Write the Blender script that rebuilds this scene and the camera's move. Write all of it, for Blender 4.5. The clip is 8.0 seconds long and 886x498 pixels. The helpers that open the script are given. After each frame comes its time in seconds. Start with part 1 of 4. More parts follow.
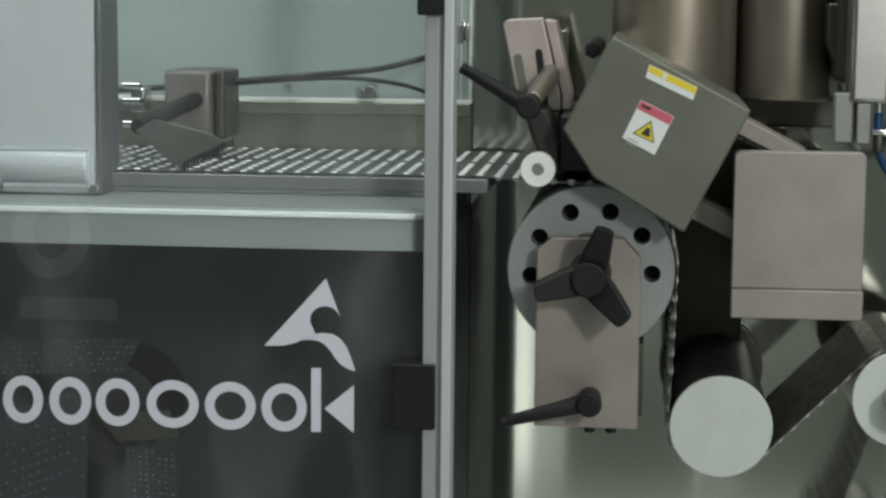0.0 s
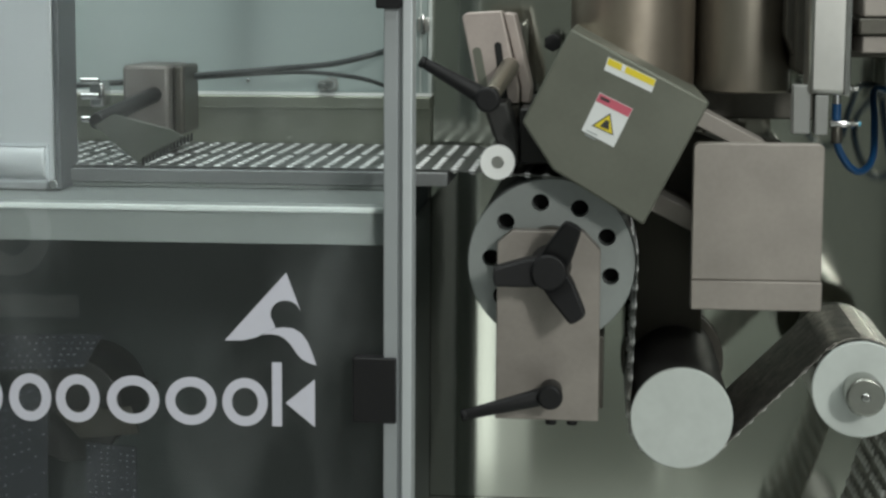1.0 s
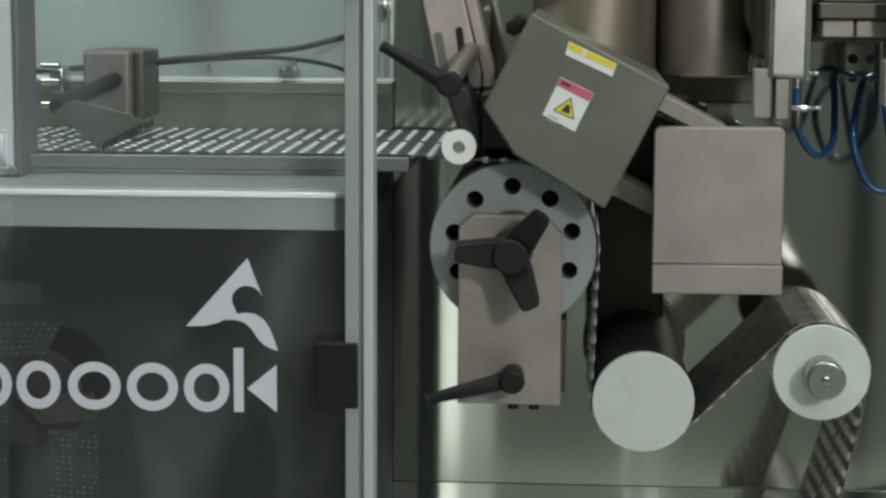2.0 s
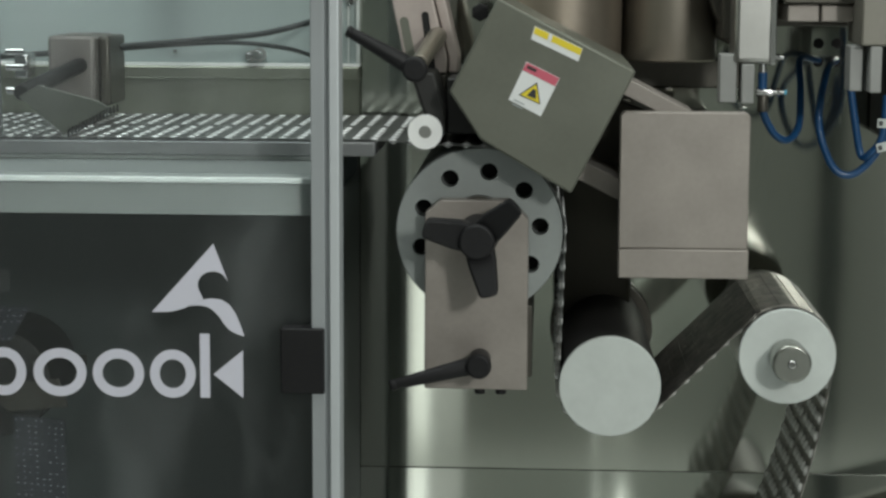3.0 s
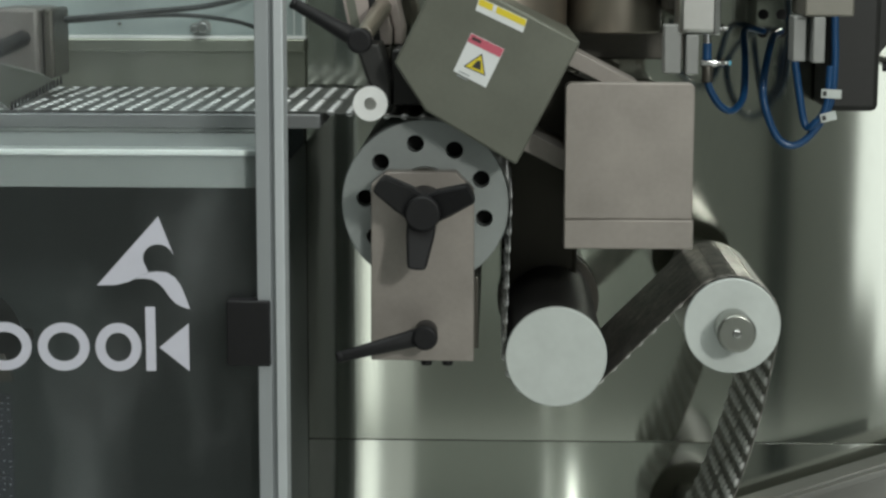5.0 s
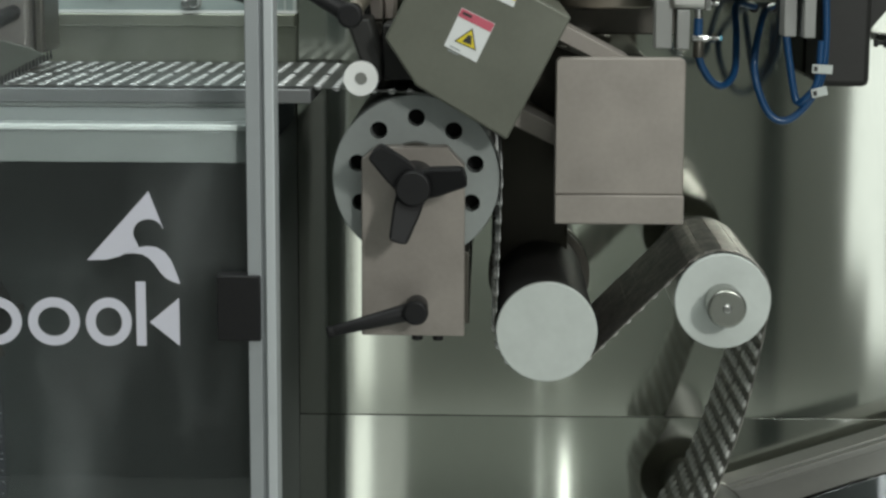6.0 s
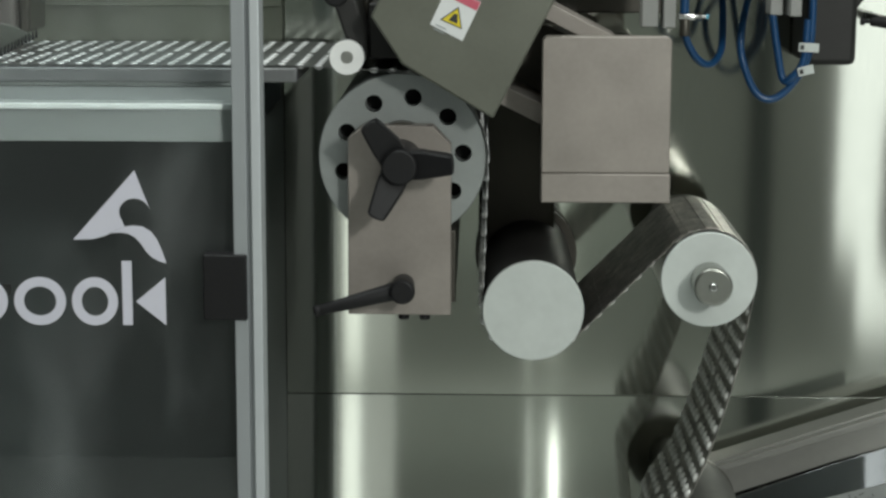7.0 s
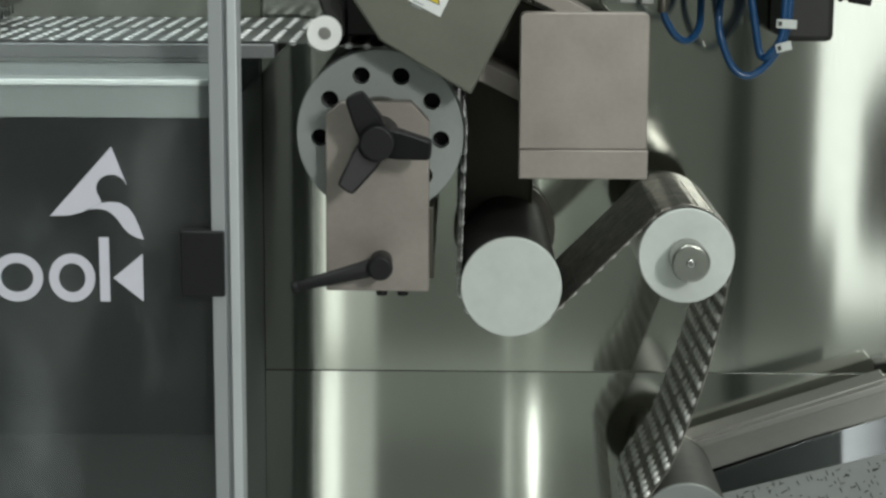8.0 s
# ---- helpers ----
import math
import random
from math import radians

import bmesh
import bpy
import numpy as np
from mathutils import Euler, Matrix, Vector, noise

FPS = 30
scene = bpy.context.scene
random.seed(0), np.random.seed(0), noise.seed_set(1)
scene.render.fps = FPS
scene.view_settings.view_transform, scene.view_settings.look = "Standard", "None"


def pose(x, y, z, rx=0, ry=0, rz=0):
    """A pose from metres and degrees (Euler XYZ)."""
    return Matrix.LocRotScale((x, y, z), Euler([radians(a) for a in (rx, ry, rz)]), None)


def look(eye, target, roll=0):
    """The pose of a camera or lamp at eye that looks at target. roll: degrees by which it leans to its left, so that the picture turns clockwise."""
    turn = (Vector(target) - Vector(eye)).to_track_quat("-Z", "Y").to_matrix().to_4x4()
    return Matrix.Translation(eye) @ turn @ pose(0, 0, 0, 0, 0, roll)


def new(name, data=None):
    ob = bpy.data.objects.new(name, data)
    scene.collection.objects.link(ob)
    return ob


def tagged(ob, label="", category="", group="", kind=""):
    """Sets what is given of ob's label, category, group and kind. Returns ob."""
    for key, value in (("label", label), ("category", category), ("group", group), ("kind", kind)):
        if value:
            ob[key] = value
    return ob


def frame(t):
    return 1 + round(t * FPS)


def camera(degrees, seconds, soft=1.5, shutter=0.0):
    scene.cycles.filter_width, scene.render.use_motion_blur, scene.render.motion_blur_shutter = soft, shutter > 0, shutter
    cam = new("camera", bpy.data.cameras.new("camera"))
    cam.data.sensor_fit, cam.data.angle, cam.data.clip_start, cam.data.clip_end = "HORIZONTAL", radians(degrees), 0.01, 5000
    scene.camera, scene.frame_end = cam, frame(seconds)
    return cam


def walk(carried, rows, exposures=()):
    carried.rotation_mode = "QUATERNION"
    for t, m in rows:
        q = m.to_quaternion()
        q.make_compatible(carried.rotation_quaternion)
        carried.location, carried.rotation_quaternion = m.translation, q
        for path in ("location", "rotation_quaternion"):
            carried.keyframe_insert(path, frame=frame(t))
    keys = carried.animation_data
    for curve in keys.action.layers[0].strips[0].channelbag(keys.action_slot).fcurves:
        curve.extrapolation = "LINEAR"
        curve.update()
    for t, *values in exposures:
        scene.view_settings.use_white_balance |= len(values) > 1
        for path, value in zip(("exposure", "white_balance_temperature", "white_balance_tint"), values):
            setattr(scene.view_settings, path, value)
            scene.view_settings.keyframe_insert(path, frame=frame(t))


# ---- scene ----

SECONDS = 8.0
cam = camera(25.24, SECONDS, soft=2.6, shutter=0.5)
walk(cam, [
    (0.0, pose(-0.0204, -2.0199, 1.3080, 82.568, -0.533, 5.886)),
    (0.5, pose(-0.0188, -2.0203, 1.3076, 82.510, -0.413, 5.293)),
    (1.0, pose(-0.0173, -2.0201, 1.3069, 82.425, -0.312, 4.799)),
    (1.5, pose(-0.0152, -2.0202, 1.3064, 82.260, -0.277, 4.365)),
    (1.7, pose(-0.0145, -2.0201, 1.3061, 82.163, -0.272, 4.110)),
    (2.8, pose(-0.0109, -2.0196, 1.3046, 81.730, -0.241, 3.143)),
    (3.0, pose(-0.0102, -2.0195, 1.3043, 81.648, -0.236, 2.925)),
    (3.5, pose(-0.0085, -2.0200, 1.3037, 81.512, -0.185, 2.461)),
    (4.0, pose(-0.0072, -2.0204, 1.3031, 81.358, -0.161, 2.083)),
    (4.5, pose(-0.0054, -2.0206, 1.3028, 81.174, -0.100, 1.801)),
    (4.7, pose(-0.0049, -2.0206, 1.3025, 81.079, -0.114, 1.672)),
    (5.8, pose(-0.0021, -2.0205, 1.3010, 80.375, -0.190, 1.376)),
    (6.0, pose(-0.0016, -2.0205, 1.3007, 80.234, -0.204, 1.349)),
    (6.5, pose(0.0000, -2.0200, 1.3000, 79.935, -0.183, 1.225)),
    (7.0, pose(0.0016, -2.0204, 1.2997, 79.658, -0.165, 1.052)),
    (7.5, pose(0.0031, -2.0206, 1.2992, 79.369, -0.126, 0.824)),
    (8.0, pose(0.0043, -2.0205, 1.2985, 79.014, -0.253, 0.508)),
], exposures=[(0.0, -0.04), (6.5, 0.0), (8.0, 0.16)])

# ---- world and lamps ----
world = bpy.data.worlds.new("world")
scene.world = world
world.use_nodes = True
world.node_tree.nodes["Background"].inputs[0].default_value = (0.75, 0.85, 0.9, 1)
world.node_tree.nodes["Background"].inputs[1].default_value = 0.05


def area_lamp(name, at, target, sx, sy, watts, colour):
    data = bpy.data.lights.new(name, "AREA")
    data.shape, data.size, data.size_y, data.energy, data.color = "RECTANGLE", sx, sy, watts, colour
    ob = new(name, data)
    ob.matrix_world = look(at, target)
    return ob


# daylight through the tall window in the wall opposite the machine, with an unseen key lamp beside it and two ceiling
# fill lamps added
area_lamp("window_daylight", (1.431, -3.33, 1.50), (1.431, 0, 1.50), 0.93, 2.80, 13, (0.95, 1.0, 0.97))
area_lamp("key_lamp", (1.17, -3.08, 2.05), (0.0, -0.2, 1.05), 0.20, 0.30, 30, (0.985, 1.0, 0.945))
area_lamp("ceiling_fill_lamp", (0.9, -1.35, 2.93), (0.9, -1.35, 0), 1.2, 0.6, 13, (0.93, 1.0, 0.95))
# fill, added to brighten the left bay and the conveyor
area_lamp("ceiling_fill_lamp", (-0.50, -0.55, 2.93), (-0.50, -0.55, 0), 1.2, 0.6, 21.5, (0.94, 1.0, 0.97))


# ---- materials ----
def material(name, colour, rough=0.5, metal=0.0, grain=0.0, grain_scale=60.0, stretch=(1, 1, 1), stain=0.0,
             stain_scale=9.0, bump=0.0, aniso=0.0, coat=0.0, rough_var=0.0):
    """Principled surface with a fine grain and broad stains in the colour, and a fine relief."""
    m = bpy.data.materials.new(name)
    m.use_nodes = True
    nt = m.node_tree
    nodes, links = nt.nodes, nt.links
    b = nodes["Principled BSDF"]
    b.inputs["Base Color"].default_value = (*colour, 1)
    b.inputs["Roughness"].default_value = rough
    b.inputs["Metallic"].default_value = metal
    b.inputs["Coat Weight"].default_value = coat
    if aniso:
        b.inputs["Anisotropic"].default_value = aniso
        tangent = nodes.new("ShaderNodeTangent")
        tangent.direction_type, tangent.axis = "RADIAL", "X"
        links.new(tangent.outputs[0], b.inputs["Tangent"])
    if grain or stain or bump or rough_var:
        geo = nodes.new("ShaderNodeNewGeometry")
        mapping = nodes.new("ShaderNodeMapping")
        mapping.inputs["Scale"].default_value = stretch
        links.new(geo.outputs["Position"], mapping.inputs["Vector"])
        fine = nodes.new("ShaderNodeTexNoise")
        fine.inputs["Scale"].default_value, fine.inputs["Detail"].default_value = grain_scale, 6
        links.new(mapping.outputs[0], fine.inputs["Vector"])
        broad = nodes.new("ShaderNodeTexNoise")
        broad.inputs["Scale"].default_value, broad.inputs["Detail"].default_value = stain_scale, 4
        links.new(geo.outputs["Position"], broad.inputs["Vector"])
        last = None
        for tex, amount in ((fine, grain), (broad, stain)):
            ramp = nodes.new("ShaderNodeMapRange")
            ramp.inputs["From Min"].default_value, ramp.inputs["From Max"].default_value = 0.15, 0.85
            ramp.inputs["To Min"].default_value, ramp.inputs["To Max"].default_value = 1 - amount, 1 + amount
            links.new(tex.outputs["Fac"], ramp.inputs["Value"])
            mix = nodes.new("ShaderNodeMix")
            mix.data_type, mix.blend_type = "RGBA", "MULTIPLY"
            mix.inputs["Factor"].default_value = 1
            if last is None:
                mix.inputs["A"].default_value = (*colour, 1)
            else:
                links.new(last, mix.inputs["A"])
            links.new(ramp.outputs[0], mix.inputs["B"])
            last = mix.outputs["Result"]
        links.new(last, b.inputs["Base Color"])
        if rough_var:
            rr = nodes.new("ShaderNodeMapRange")
            rr.inputs["From Min"].default_value, rr.inputs["From Max"].default_value = 0.15, 0.85
            rr.inputs["To Min"].default_value, rr.inputs["To Max"].default_value = rough * (1 - rough_var), rough * (1 + rough_var)
            links.new(broad.outputs["Fac"], rr.inputs["Value"])
            links.new(rr.outputs[0], b.inputs["Roughness"])
        if bump:
            bn = nodes.new("ShaderNodeBump")
            bn.inputs["Strength"].default_value, bn.inputs["Distance"].default_value = bump, 0.001
            links.new(fine.outputs["Fac"], bn.inputs["Height"])
            links.new(bn.outputs[0], b.inputs["Normal"])
    return m


def glass(name, colour, rough=0.0):
    m = material(name, colour, rough)
    b = m.node_tree.nodes["Principled BSDF"]
    b.inputs["Transmission Weight"].default_value, b.inputs["IOR"].default_value = 0.986, 1.45
    # faint wiped streaks of dust, whose milky tone also stands for haze and dim reflections
    nodes, links = m.node_tree.nodes, m.node_tree.links
    co, mp, nz, ramp = (nodes.new("ShaderNode" + k) for k in ("TexCoord", "Mapping", "TexNoise", "MapRange"))
    mp.inputs["Rotation"].default_value, mp.inputs["Scale"].default_value = (0, 0.6, 0), (6, 1, 2.6)
    nz.inputs["Scale"].default_value, nz.inputs["Detail"].default_value = 2.0, 4.0
    for k, v in (("From Min", 0.48), ("From Max", 0.75), ("To Min", 0.991), ("To Max", 0.952)):
        ramp.inputs[k].default_value = v
    links.new(co.outputs["Object"], mp.inputs["Vector"])
    links.new(mp.outputs["Vector"], nz.inputs["Vector"])
    links.new(nz.outputs["Fac"], ramp.inputs["Value"])
    links.new(ramp.outputs["Result"], b.inputs["Transmission Weight"])
    return m


STEEL_PLATE = material("brushed_steel_plate", (0.51, 0.53, 0.475), 0.08, 1.0, 0.08, 60, (25, 1, 0.6), 0.06, 3, 0.0, 0.9)
STEEL_LOWER = material("bright_brushed_steel", (0.53, 0.55, 0.50), 0.075, 1.0, 0.06, 60, (25, 1, 0.6), 0.06, 3, 0.0, 0.9)
STEEL = material("satin_steel", (0.52, 0.52, 0.50), 0.32, 1.0, 0.06, 80, (1, 1, 1), 0.06, 12, 0.03, 0, 0, 0.05)
CHROME = material("polished_steel", (0.66, 0.66, 0.66), 0.14, 1.0, 0.03, 60, (1, 1, 1), 0.04, 20)
NICKEL = material("bead_blasted_nickel", (0.30, 0.272, 0.247), 0.48, 0.25, 0.06, 220, (1, 1, 1), 0.16, 24, 0.05, 0, 0, 0.15)
GREEN_STEEL = material("olive_satin_steel", (0.142, 0.148, 0.121), 0.4, 0.3, 0.05, 200, (1, 1, 1), 0.16, 16, 0.03, 0, 0, 0.2)
ALU_DARK = material("grey_anodised_flange", (0.36, 0.385, 0.40), 0.5, 0.3, 0.03, 150, (1, 1, 0.1), 0.05, 8, 0.02)
ALU = material("anodised_aluminium", (0.56, 0.595, 0.615), 0.5, 0.35, 0.03, 150, (1, 1, 0.1), 0.05, 8, 0.02)
ALU_GREEN = material("grey_painted_rail", (0.228, 0.247, 0.24), 0.42, 0.2, 0.03, 120, (0.2, 1, 1), 0.06, 7, 0.02)
DRUM = material("machined_drum_face", (0.31, 0.335, 0.33), 0.42, 0.25, 0.04, 150, (1, 1, 1), 0.06, 20, 0.03)
CAP = material("white_plastic_cap", (0.56, 0.60, 0.58), 0.45, 0.0, 0.04, 120, (1, 1, 1), 0.07, 40, 0.02)
WHITE = material("white_nylon", (0.92, 0.93, 0.92), 0.4, 0.0, 0.02, 120, (1, 1, 1), 0.03, 30)
WHITE_PAINT = material("white_enamel", (0.40, 0.42, 0.43), 0.35, 0.0, 0.02, 90, (1, 1, 1), 0.04, 6)
BLUE_PANEL = material("pale_blue_grey_panel", (0.33, 0.385, 0.375), 0.3, 0.0, 0.02, 90, (1, 1, 1), 0.06, 4)
def dull(m, level):
    m.node_tree.nodes["Principled BSDF"].inputs["Specular IOR Level"].default_value = level
    return m


RUBBER = material("dark_roller_rubber", (0.022, 0.021, 0.020), 0.62, 0.0, 0.2, 120, (1, 1, 1), 0.2, 15, 0.05)
BLACK = dull(material("black_moulded_plastic", (0.012, 0.012, 0.013), 0.5, 0.0, 0.15, 300, (1, 1, 1), 0.1, 20, 0.08), 0.25)
# near-black, so that the shade inside holes is in the colour
HOLE_SHADE = material("hole_shade", (0.006, 0.006, 0.006), 0.8, 0.0, 0.1, 200)
FINGER = material("grey_plastic_finger", (0.255, 0.26, 0.25), 0.45, 0.0, 0.04, 120, (1, 1, 1), 0.07, 40, 0.02)
# darker copy of the nickel: the left bay's shade is put into it
NICKEL_SHADED = material("shaded_nickel", (0.145, 0.135, 0.125), 0.48, 0.25, 0.06, 220, (1, 1, 1), 0.16, 24, 0.05, 0, 0, 0.15)
DEFLECTOR = material("dark_satin_steel", (0.14, 0.148, 0.13), 0.32, 0.6, 0.06, 150, (1, 1, 1), 0.2, 18, 0.03)
# lighter copy of the nickel: stronger light on the arm is put in
NICKEL_LIT = material("lit_nickel", (0.42, 0.362, 0.335), 0.45, 0.25, 0.06, 220, (1, 1, 1), 0.16, 24, 0.05, 0, 0, 0.15)
COLUMN = material("warm_satin_steel", (0.37, 0.32, 0.265), 0.38, 0.85, 0.04, 120, (1, 1, 1), 0.12, 12, 0.03)
ROLLER_GREY = material("matt_grey_roller", (0.085, 0.087, 0.080), 0.6, 0.0, 0.1, 120, (1, 1, 1), 0.2, 30, 0.05)
APRON = material("polished_apron_steel", (0.42, 0.44, 0.45), 0.12, 1.0, 0.04, 60, (1, 1, 1), 0.06, 8)
DARK_CAST = material("dark_cast_box", (0.016, 0.016, 0.015), 0.6, 0.0, 0.15, 150, (1, 1, 1), 0.2, 14, 0.05)
# dark, streaked upright: a reflection in the plate put into colour
DARK_BACKING = material("dark_reflection_tone", (0.050, 0.046, 0.034), 0.36, 0.5, 0.1, 60, (14, 14, 0.5), 0.25, 8, 0.03)
DARK_STEEL = material("blackened_steel", (0.085, 0.080, 0.068), 0.4, 0.6, 0.1, 150, (1, 1, 1), 0.15, 12, 0.04)
# near-black, with the deep bay's shade put into the colour
DARK_TONE = material("dark_tone", (0.038, 0.049, 0.047), 0.6, 0.0, 0.1, 60, (1, 1, 1), 0.3, 6)
CABLE = material("black_cable_sheath", (0.02, 0.025, 0.026), 0.5, 0.0, 0.1, 200)
BLUE_TUBE = material("blue_air_hose", (0.009, 0.062, 0.17), 0.3, 0.0, 0.05, 150, coat=0.1)
BLUE_TIP = material("pale_blue_plastic", (0.10, 0.42, 0.60), 0.4, 0.0, 0.03, 150)
YELLOW = material("yellow_sticker", (0.75, 0.60, 0.03), 0.45, 0.0, 0.03, 150)
RED = material("red_sticker", (0.56, 0.11, 0.16), 0.45, 0.0, 0.03, 150)
STICKER = material("white_sticker", (0.74, 0.76, 0.76), 0.4, 0.0, 0.02, 150)
GREY_INK = material("faded_ink", (0.30, 0.33, 0.34), 0.5, 0.0, 0.02, 150)
INK = material("black_ink", (0.03, 0.03, 0.03), 0.5, 0.0, 0.02, 150)
LOGO = material("white_vinyl", (0.67, 0.67, 0.76), 0.45, 0.0, 0.02, 150)
BOARD = material("reflected_board_enamel", (0.50, 0.52, 0.49), 0.4, 0.0, 0.02, 90, (1, 1, 1), 0.04, 3)
KNOB_STEEL = material("dark_knob_steel", (0.33, 0.34, 0.31), 0.27, 0.9, 0.04, 150)
SIDE_SHADE = material("side_shade_grey", (0.085, 0.092, 0.097), 0.5, 0.0, 0.06, 150, (1, 1, 1), 0.1, 12, 0.03)
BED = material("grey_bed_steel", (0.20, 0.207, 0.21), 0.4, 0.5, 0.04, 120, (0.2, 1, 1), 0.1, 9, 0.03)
# upright streaks in the colour stand in for reflections on the column
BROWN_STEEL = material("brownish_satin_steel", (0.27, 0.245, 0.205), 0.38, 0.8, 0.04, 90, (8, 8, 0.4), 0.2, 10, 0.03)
SATIN_GUIDE = material("satin_back_guide", (0.31, 0.325, 0.27), 0.34, 0.85, 0.06, 60, (20, 1, 0.6), 0.25, 9, 0.02)
GUIDE = material("dull_guide_steel", (0.31, 0.31, 0.29), 0.42, 0.5, 0.04, 120, (1, 1, 1), 0.06, 12, 0.03)
FOIL = material("blister_foil", (0.25, 0.255, 0.25), 0.40, 1.0, 0.25, 170, (1, 1, 1), 0.5, 55, 0.35, 0, 0, 0.35)
# mottled foil, lightened for the ceiling's reflection on the roller top
LIDDING_LIT = material("brightened_lidding_foil", (0.37, 0.355, 0.33), 0.38, 0.9, 0.45, 230, (1, 1, 1), 0.85, 70, 0.9, 0, 0, 0.3)
SATIN_OLIVE = material("olive_nickel", (0.19, 0.182, 0.155), 0.45, 0.3, 0.05, 200, (1, 1, 1), 0.15, 20, 0.04)
POCKET = material("white_pocket", (0.95, 0.96, 0.96), 0.2, 0.0, 0.03, 200, coat=0.9)
POCKET_BACK = material("pressed_foil_pocket", (0.92, 0.92, 0.89), 0.22, 0.25, 0.08, 300, (1, 1, 1), 0.2, 90)
PRINTED = material("printed_foil", (0.27, 0.285, 0.28), 0.4, 0.5, 0.04, 120, (1, 1, 1), 0.06, 15)
ACRYLIC = glass("clear_acrylic", (0.86, 0.90, 0.91))
WALL = material("painted_wall", (0.31, 0.32, 0.30), 0.8, 0.0, 0.03, 30, (1, 1, 1), 0.08, 1.2)
FLOOR = material("grey_epoxy_floor", (0.60, 0.62, 0.60), 0.35, 0.0, 0.04, 50, (1, 1, 1), 0.1, 1.5)
CEIL = material("ceiling_paint", (0.7, 0.7, 0.69), 0.85, 0.0, 0.03, 30, (1, 1, 1), 0.05, 1.0)


# ---- mesh helpers ----
def box(bm, x0, x1, y0, y1, z0, z1, bevel=0.0, seg=2):
    made = bmesh.ops.create_cube(bm, size=1, matrix=Matrix.Translation(((x0 + x1) / 2, (y0 + y1) / 2, (z0 + z1) / 2))
                                 @ Matrix.Diagonal((x1 - x0, y1 - y0, z1 - z0, 1)))
    if bevel:
        edges = list({e for v in made["verts"] for e in v.link_edges})
        for f in bmesh.ops.bevel(bm, geom=edges, offset=bevel, segments=seg, affect="EDGES", profile=0.5)["faces"]:
            f.normal_update()
            f.smooth = max(abs(c) for c in f.normal) < 0.9995
    return bm


def prism(bm, outline, y0, y1, bevel=0.0):
    """A plate with the outline (x, z), from y0 (front) to y1."""
    front = [bm.verts.new((x, y0, z)) for x, z in outline]
    back = [bm.verts.new((x, y1, z)) for x, z in outline]
    faces = [bm.faces.new(front), bm.faces.new(back[::-1])]
    n = len(outline)
    faces += [bm.faces.new((front[i], back[i], back[(i + 1) % n], front[(i + 1) % n])) for i in range(n)]
    bmesh.ops.recalc_face_normals(bm, faces=faces)
    if bevel:
        flat = [f.normal.copy() for f in faces]
        for f in bmesh.ops.bevel(bm, geom=list({e for f in faces for e in f.edges}), offset=bevel, segments=2, affect="EDGES", profile=0.5)["faces"]:
            f.normal_update()
            f.smooth = max(f.normal.dot(n) for n in flat) < 0.9995
    return bm


def rod(bm, a, b, r0, r1=None, seg=32, bevel=0.0):
    a, b = Vector(a), Vector(b)
    r1 = r0 if r1 is None else r1
    m = Matrix.Translation((a + b) / 2) @ (b - a).to_track_quat("Z", "Y").to_matrix().to_4x4()
    made = bmesh.ops.create_cone(bm, cap_ends=True, segments=seg, radius1=r0, radius2=r1, depth=(b - a).length, matrix=m)
    for f in {f for v in made["verts"] for f in v.link_faces}:
        f.smooth = len(f.verts) == 4
    if bevel:
        caps = [f for f in {f for v in made["verts"] for f in v.link_faces} if len(f.verts) > 4]
        for f in bmesh.ops.bevel(bm, geom=list({e for f in caps for e in f.edges}), offset=bevel, segments=3, affect="EDGES", profile=0.5)["faces"]:
            f.smooth = len(f.verts) <= 4
    return bm


def ring(bm, c, r_out, r_in, y0, y1, seg=64):
    """A tube about an axis along y."""
    loops = []
    for r, y in ((r_in, y0), (r_out, y0), (r_out, y1), (r_in, y1)):
        loops.append([bm.verts.new((c[0] + r * math.cos(2 * math.pi * i / seg), y, c[1] + r * math.sin(2 * math.pi * i / seg))) for i in range(seg)])
    faces = []
    for k in range(4):
        a, b = loops[k], loops[(k + 1) % 4]
        made = [bm.faces.new((a[i], b[i], b[(i + 1) % seg], a[(i + 1) % seg])) for i in range(seg)]
        for f in made:
            f.smooth = k in (1, 3)
        faces += made
    bmesh.ops.recalc_face_normals(bm, faces=faces)
    return bm


def link_mesh(name, bm, mat):
    me = bpy.data.meshes.new(name)
    bm.to_mesh(me)
    bm.free()
    me.materials.append(mat)
    smooth = [p.use_smooth for p in me.polygons]
    me.set_sharp_from_angle(angle=radians(50))
    me.polygons.foreach_set("use_smooth", smooth)
    return new(name, me)


def thing(name, label, category, at=(0, 0, 0), group=""):
    ob = new(name)
    ob.location = at
    return tagged(ob, label, category, group)


def part(name, bm, mat, parent, label="", local=False):
    """Links a bmesh, in the place's own metres (or, local, in its thing's), as one part."""
    if not local:
        at, up = Vector(), parent
        while up is not None:
            at, up = at + up.location, up.parent
        bmesh.ops.translate(bm, verts=bm.verts, vec=-at)
    ob = link_mesh(name, bm, mat)
    ob.parent = parent
    return tagged(ob, label)


def structure(name, bm, mat, label="", category=""):
    return tagged(link_mesh(name, bm, mat), label, category, kind="structure")


